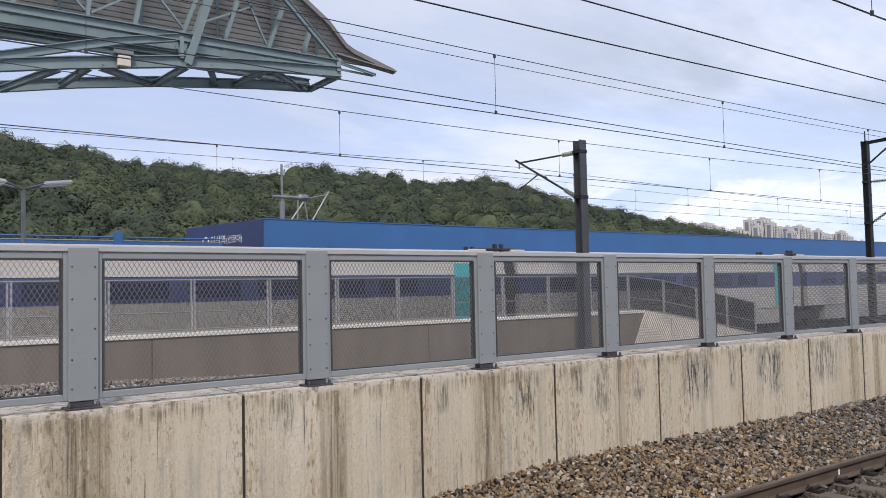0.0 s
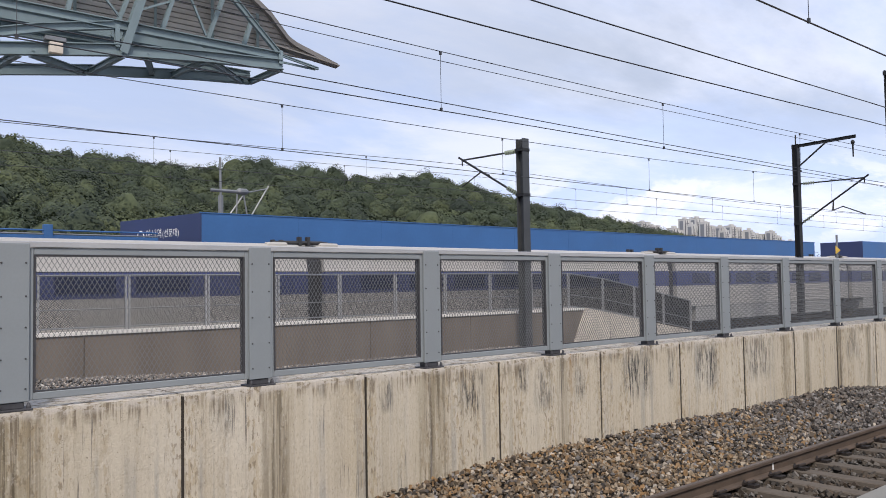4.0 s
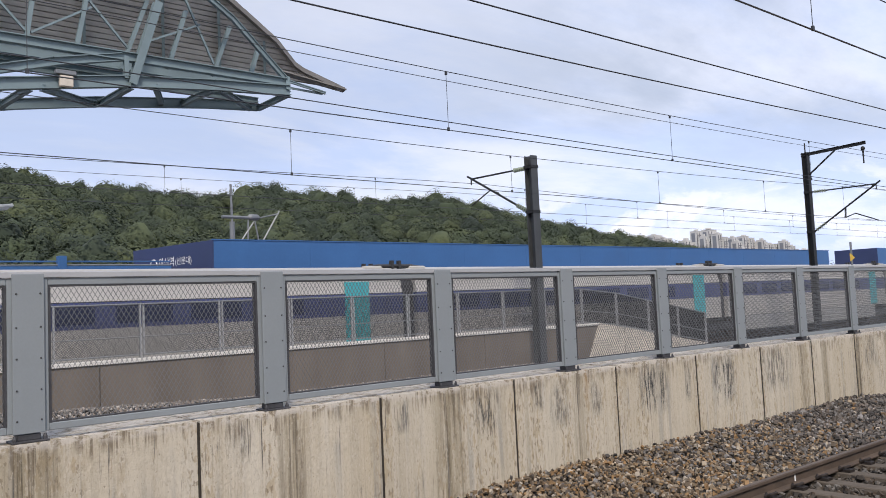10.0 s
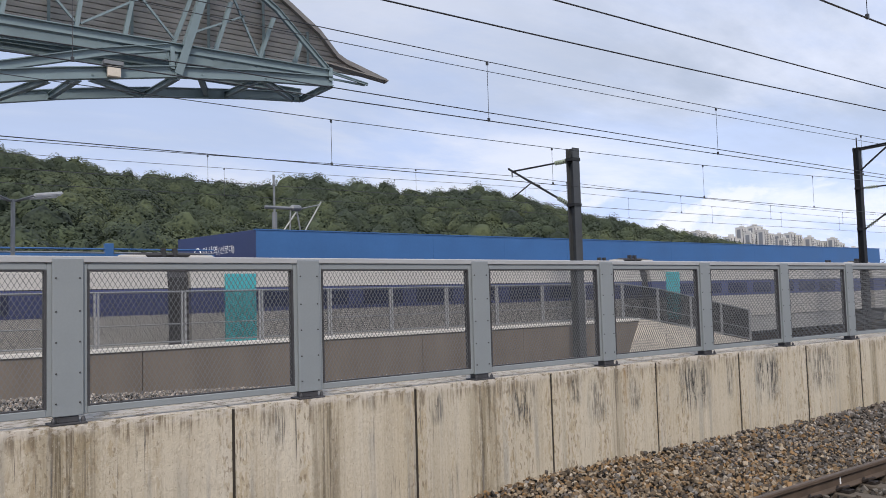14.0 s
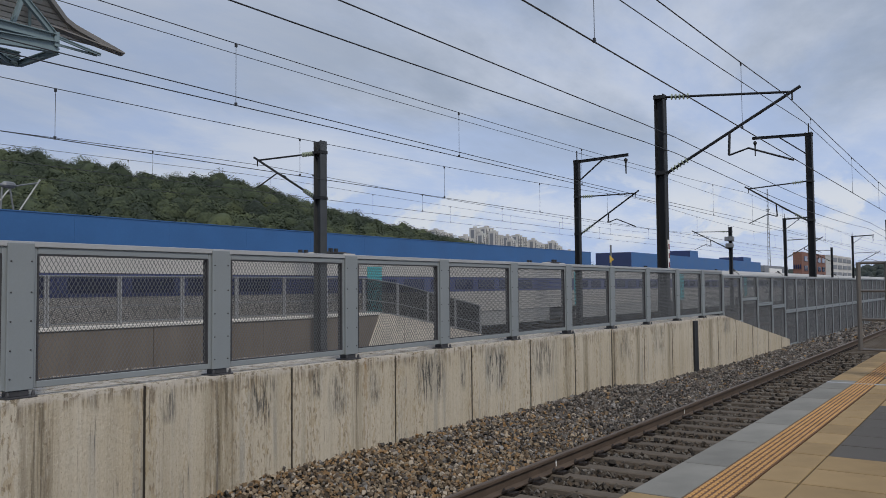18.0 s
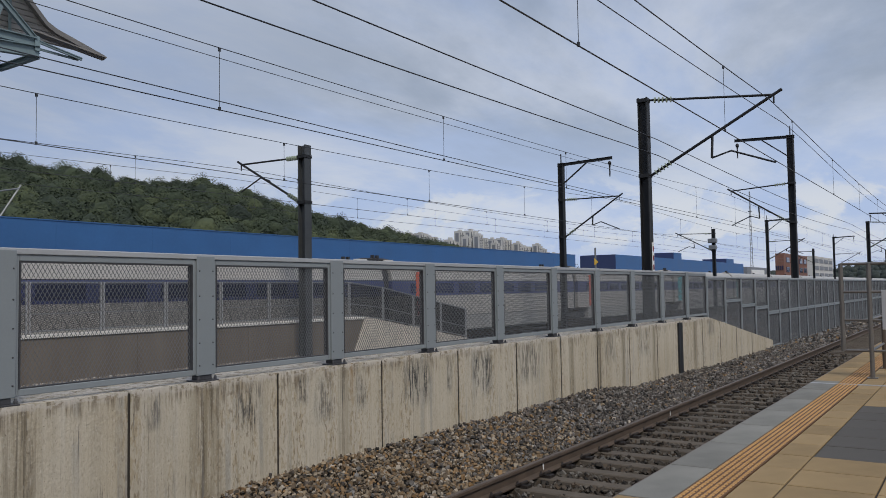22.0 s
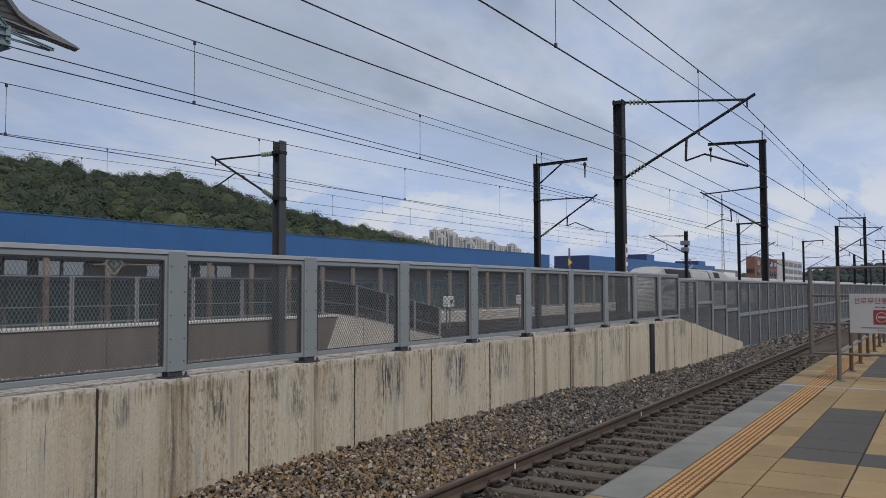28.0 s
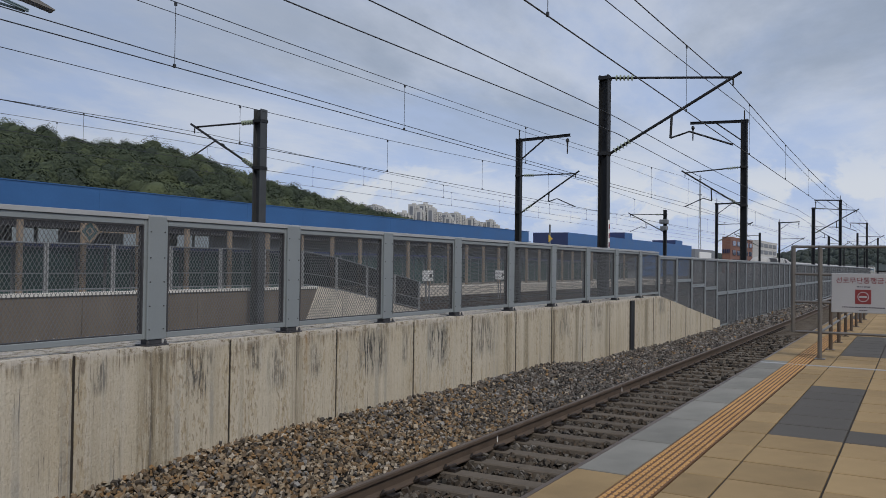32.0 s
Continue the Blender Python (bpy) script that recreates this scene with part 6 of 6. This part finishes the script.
# ---- retaining wall panels ----
JOINTS = [-7.0, -5.0, -3.0, -1.0, 1.0, 3.0, 5.02, 7.02, 9.0, 10.95, 12.88, 14.7, 16.5, 18.4, 20.34, 22.2, 24.31, 26.25, 28.24, 30.39, 32.4, 33.85]
bm = bmesh.new()
cuboid(bm, -9, 25.06, WALL_Y + 0.007, WALL_Y + 0.88, -1.15, WALL_TOP - 0.02)
part("wall_core", bm, M_JOINT, wall_near)
wobble = random.Random(3)
for a, b in zip(JOINTS, JOINTS[1:]):
    k = (b - a) / 2
    GAP = 0.016 if b < 12 else 0.026  # half the joint
    bm = bmesh.new()
    cuboid(bm, 0, b - a - 2 * GAP, 0, 0.9 if b < 25 else 0.6, -1.15, WALL_TOP)
    if b > 25.06:
        bmesh.ops.bisect_plane(bm, geom=bm.verts[:] + bm.edges[:] + bm.faces[:], plane_co=(25.06 - a - GAP, 0, 0), plane_no=(1, 0, 0))
        for v in bm.verts:
            if v.co.z > 0:
                v.co.z = wall_top(v.co.x + a + GAP)
    bmesh.ops.bevel(bm, geom=[e for e in bm.edges if abs(e.verts[0].co.y) < 1e-4 and abs(e.verts[1].co.y) < 1e-4 and max(e.verts[0].co.z, e.verts[1].co.z) > -1.0 and len({round(f.normal.dot(g.normal), 3) for f in e.link_faces for g in e.link_faces}) > 1], offset=0.011, segments=2, affect="EDGES")
    for v in bm.verts:
        v.co.x /= k
    me = mesh_of("wall_panel", bm, M_WALL)
    piece("wall_panel", me, wall_near, pose(a + GAP, WALL_Y + wobble.uniform(-0.003, 0.002), wobble.uniform(-0.006, 0.004)) @ Matrix.Diagonal((k, 1, 1, 1)))
bm = bmesh.new()
v = [bm.verts.new(c) for c in ((25.06, WALL_Y + 0.007, -1.15), (33.8, WALL_Y + 0.007, -1.15), (33.8, WALL_Y + 0.007, wall_top(33.8) - 0.02), (25.06, WALL_Y + 0.007, WALL_TOP - 0.02))]
w = [bm.verts.new(c.co + Vector((0, 0.4, 0))) for c in v]
bm.faces.new(v), bm.faces.new(w[::-1])
for i in range(4):
    bm.faces.new((v[i], w[i], w[(i + 1) % 4], v[(i + 1) % 4]))
part("wall_core", bm, M_JOINT, wall_near)
bm = bmesh.new()
soft_box(bm, 21.98, 22.30, WALL_Y - 0.05 + bend(21.8), WALL_Y + 0.05 + bend(21.8), -1.0, WALL_TOP - 0.04, 0.01)
part("drain_channel", bm, M_MAST, wall_near, "dark steel channel fixed upright to the wall")


# ---- ballast stones ----
def stones(name, label, places, seed, mat=None):
    """Crushed stones, each an angular block with its corners pulled about."""
    rng = np.random.default_rng(seed)
    places = np.array(places)
    n = len(places)
    corner = np.array([[x, y, z] for z in (-1, 1) for x, y in ((-1, -1), (1, -1), (1, 1), (-1, 1))], float)
    size = places[:, 3:4] * rng.uniform(0.34, 1.3, (n, 3))
    v = corner[None] * size[:, None, :] * rng.uniform(0.6, 1.15, (n, 8, 3))
    q = rng.normal(size=(n, 4))
    q /= np.linalg.norm(q, axis=1)[:, None]
    w, x, y, z = q.T
    rot = np.stack([np.stack([1 - 2 * (y * y + z * z), 2 * (x * y - z * w), 2 * (x * z + y * w)], -1), np.stack([2 * (x * y + z * w), 1 - 2 * (x * x + z * z), 2 * (y * z - x * w)], -1), np.stack([2 * (x * z - y * w), 2 * (y * z + x * w), 1 - 2 * (x * x + y * y)], -1)], 1)
    v = np.einsum("nij,nkj->nki", rot, v) + places[:, None, :3]
    quad = np.array([[3, 2, 1, 0], [4, 5, 6, 7], [0, 1, 5, 4], [1, 2, 6, 5], [2, 3, 7, 6], [3, 0, 4, 7]])
    f = (quad[None] + 8 * np.arange(n)[:, None, None]).reshape(-1, 4)
    me = bpy.data.meshes.new(name)
    me.vertices.add(8 * n)
    me.vertices.foreach_set("co", v.astype(np.float32).ravel())
    me.loops.add(f.size)
    me.loops.foreach_set("vertex_index", f.astype(np.int32).ravel())
    me.polygons.add(len(f))
    me.polygons.foreach_set("loop_start", np.arange(0, f.size, 4, dtype=np.int32))
    me.update(calc_edges=True)
    me.validate()
    me.shade_flat()
    me.materials.append(mat or M_STONE)
    return tagged(new(name, me), label, "stones", kind="stuff")


rnd = random.Random(11)
places = []


def strew(x0, x1, y0, y1, s):
    nx, ny = int((x1 - x0) / (s * 1.02)), int((y1 - y0) / (s * 1.02))
    for i in range(nx):
        for j in range(ny):
            x = x0 + (i + rnd.uniform(-0.1, 1.1)) * (x1 - x0) / nx
            y = y0 + (j + rnd.uniform(-0.1, 1.1)) * (y1 - y0) / ny
            k = (x - 9.92) / 0.615
            bare = abs(k - round(k)) * 0.615 < 0.125 and 2.75 < y < 5.25
            if bare and rnd.random() < (0.97 if y < 4.9 else 0.7):
                continue
            if abs(y - 4.75) < 0.09 or abs(y - 3.25) < 0.09:
                continue
            z = ballast_z(x, y) + rnd.uniform(-1.0, 0.85) * s - (0.042 if 2.7 < y < 4.7 else 0)
            places.append((x, y + bend(x), z, s * rnd.uniform(0.38, 0.72)))


strew(-14.0, 2.5, 4.86, 6.93, 0.10)
strew(2.5, 12.0, 4.86, 6.93, 0.039)
strew(12.0, 20.0, 4.85, 6.93, 0.045)
strew(20.0, 36.0, 4.85, 6.93, 0.056)
strew(36.0, 60.0, 4.85, 6.93, 0.10)
brown = [p for p in places if rnd.random() > min(0.92, max(0.12, (p[0] - 7.5) / 7.0))]
taken = set(brown)
stones("ballast_stones", "rust brown and ochre crushed ballast stones by the wall", brown, 4)
stones("ballast_stones", "dark grey crushed ballast stones by the wall", [p for p in places if p not in taken], 14, M_STONE_GREY)
places = []
strew(-14.0, 5.0, 2.5, 4.67, 0.10)
strew(5.0, 16.0, 2.5, 4.67, 0.048)
strew(16.0, 30.0, 2.5, 4.67, 0.065)
stones("ballast_stones", "dark brown ballast stones between the rails", places, 5, M_STONE_DARK)
places = []
for i in range(20000):
    x, y = rnd.uniform(0.5, 26), rnd.uniform(16.2, 19.18)
    places.append((x, y, far_bed(x, y) + 0.01, rnd.uniform(0.014, 0.034)))
stones("ballast_stones", "pale grey ballast stones along the far wall", places, 7, M_STONE_PALE)

# ---- platform paving ----
MODULE, TILE_X = 0.6, 7.95


def tile_mesh(name, w, d, mat, h=0.05):
    bm = bmesh.new()
    v = cuboid(bm, 0.012, w - 0.012, 0.008, d - 0.008, -h, 0)
    bmesh.ops.bevel(bm, geom=[e for e in bm.edges if min(e.verts[0].co.z, e.verts[1].co.z) > -0.001], offset=0.004, segments=1, affect="EDGES")
    return mesh_of(name, bm, mat)


ROWS = [(1.325, 0.305), (0.705, 0.62), (0.085, 0.62), (-0.535, 0.62)]
TILES = {(d, dark): tile_mesh("paving_slab", MODULE, d, M_TILE_DARK if dark else M_TILE) for d in (0.305, 0.62) for dark in (0, 1)}
tilt = random.Random(8)
for k in range(-5, 48):
    x = TILE_X + MODULE * k
    for r, (y0, d) in enumerate(ROWS):
        dark = (7.8 < x < 11.4 and r == 1) or (7.8 < x < 8.4 and r in (2, 3)) or (15.6 < x < 20.0 and r in (1, 2))
        piece("paving_slab", TILES[(d, int(dark))], platform, pose(x, y0, tilt.uniform(-0.0015, 0.0015), tilt.uniform(-0.12, 0.12), tilt.uniform(-0.12, 0.12)))
bm = bmesh.new()
for k in range(-62, 60):
    x = TILE_X + MODULE * k
    for y0 in [-1.155 - 0.62 * i for i in range(11)] + ([0.705, 0.085, -0.535] if k < -5 else []):
        cuboid(bm, x + 0.004, x + MODULE - 0.004, y0 + 0.004, y0 + 0.616, -0.05, 0)
    if k < -5:
        cuboid(bm, x + 0.004, x + MODULE - 0.004, 1.329, 1.626, -0.05, 0)
tagged(part("paving_field", bm, M_TILE, platform), kind="stuff")
EDGE = {g: tile_mesh("edge_stone", 2 * MODULE, 0.385, M_EDGE if g else M_TILE, 0.3) for g in (0, 1)}
for k in range(-10, 36):
    x = 5.85 - 8 * MODULE + 2 * MODULE * k
    piece("edge_stone", EDGE[int(5.5 < x < 13.4)], platform, pose(x, 1.935, tilt.uniform(-0.001, 0.001)))
bm = bmesh.new()
cuboid(bm, 0.002, 0.298, 0.002, 0.298, -0.04, 0.0)
for i in range(6):
    for j in range(4):
        x, y = 0.012 + j * 0.0735, 0.03 + i * 0.048
        v = cuboid(bm, x, x + 0.048, y - 0.014, y + 0.014, 0.0, 0.008)
        for w in v[4:]:
            w.co.x = x + 0.026 + (w.co.x - x - 0.026) * 0.8
            w.co.y = y + (w.co.y - y) * 0.6
# faces below the bars take the darker colour as painted groove shade
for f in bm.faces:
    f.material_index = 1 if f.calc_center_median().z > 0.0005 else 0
TACTILE = mesh_of("tactile_tile", bm, [M_TACTILE_SHADE, M_TACTILE])
for k in range(-50, 76):
    piece("tactile_tile", TACTILE, platform, pose(4.7 + 0.3 * k, 1.632, 0.001))
bm = bmesh.new()
soft_box(bm, 13.80, 13.91, -3, 2.31, -0.03, 0.006, 0.003)
part("expansion_joint", bm, M_STRIP, platform, "pale metal joint cover across the platform")

# ---- gate and rail at the platform's end ----
GATE_X = 14.9
gate = thing("barrier_gate", "brown steel tube barrier across the platform with a white warning sign", "gate", pose(GATE_X, 0, 0))
for y, z0, z1 in ((1.55, 0.0, 1.86), (1.96, 0.43, 1.86), (-0.35, 0.0, 1.86)):
    bm = bmesh.new()
    tube(bm, [(0, y, z0), (0, y, z1)], 0.036, 10)
    part("post", bm, M_STEEL, gate)
    if z0 == 0:
        bm = bmesh.new()
        soft_box(bm, -0.08, 0.08, y - 0.08, y + 0.08, 0, 0.014, 0.003)
        part("base_plate", bm, M_STEEL, gate)
for z in (0.44, 0.935, 1.395, 1.85):
    bm = bmesh.new()
    tube(bm, [(0, 1.96, z), (0, -0.35, z)], 0.022, 8)
    part("bar", bm, M_STEEL, gate)
sign = thing("warning_sign", "white sign with dark red writing and a no-entry mark", "sign", pose(GATE_X - 0.035, 0, 0))
bm = bmesh.new()
soft_box(bm, -0.008, 0.008, 0.455, 1.38, 0.785, 1.42, 0.006)
part("panel", bm, M_SIGN, sign)


FACE = Matrix(((0, 0, -1, 0), (-1, 0, 0, 0), (0, 1, 0, 0), (0, 0, 0, 1)))
letters("선로무단통행금지", 0.108, M_SIGN_RED, sign, Matrix.Translation((-0.0105, 0.917, 1.30)) @ FACE)
bm = bmesh.new()
soft_box(bm, -0.012, -0.008, 0.802, 1.032, 0.93, 1.16, 0.003)
part("mark_field", bm, M_SIGN_RED, sign)
bm = bmesh.new()
lathe(bm, (-0.012, 0.917, 1.045), (-1, 0, 0), [(0, 0.082), (0.002, 0.082)], 24)
part("mark_disc", bm, M_SIGN, sign)
bm = bmesh.new()
lathe(bm, (-0.0142, 0.917, 1.045), (-1, 0, 0), [(0, 0.070), (0.001, 0.070)], 24)
part("mark_ring_fill", bm, M_SIGN_RED, sign)
bm = bmesh.new()
cuboid(bm, -0.018, -0.0155, 0.862, 0.972, 1.03, 1.06)
part("mark_bar", bm, M_SIGN, sign)
bars = random.Random(2)
for y0, z, w, h in ((0.917, 1.205, 0.2, 0.016), (0.917, 0.875, 0.62, 0.016), (0.917, 0.83, 0.12, 0.014)):
    y = y0 - w / 2
    while y < y0 + w / 2:
        b = bars.uniform(0.012, 0.04)
        bm = bmesh.new()
        cuboid(bm, -0.0105, -0.0085, y, min(y + b, y0 + w / 2), z - h / 2, z + h / 2)
        part("writing_bar", bm, M_INK, sign)
        y += b + 0.012
side_rail = thing("platform_railing", "brown steel tube railing along the platform beyond the gate", "railing")
for k in range(1, 8):
    x = GATE_X + 1.8 * k
    bm = bmesh.new()
    tube(bm, [(x, 1.54, 0), (x, 1.54, 0.98)], 0.034, 8)
    part("post", bm, M_BROWN_STEEL, side_rail)
    bm = bmesh.new()
    soft_box(bm, x - 0.07, x + 0.07, 1.47, 1.61, 0, 0.014, 0.003)
    part("base_plate", bm, M_BROWN_STEEL, side_rail)
for z in (0.45, 0.95):
    bm = bmesh.new()
    tube(bm, [(GATE_X, 1.54, z), (GATE_X + 1.8 * 7, 1.54, z)], 0.022, 8)
    part("rail", bm, M_STEEL, side_rail)

motions()
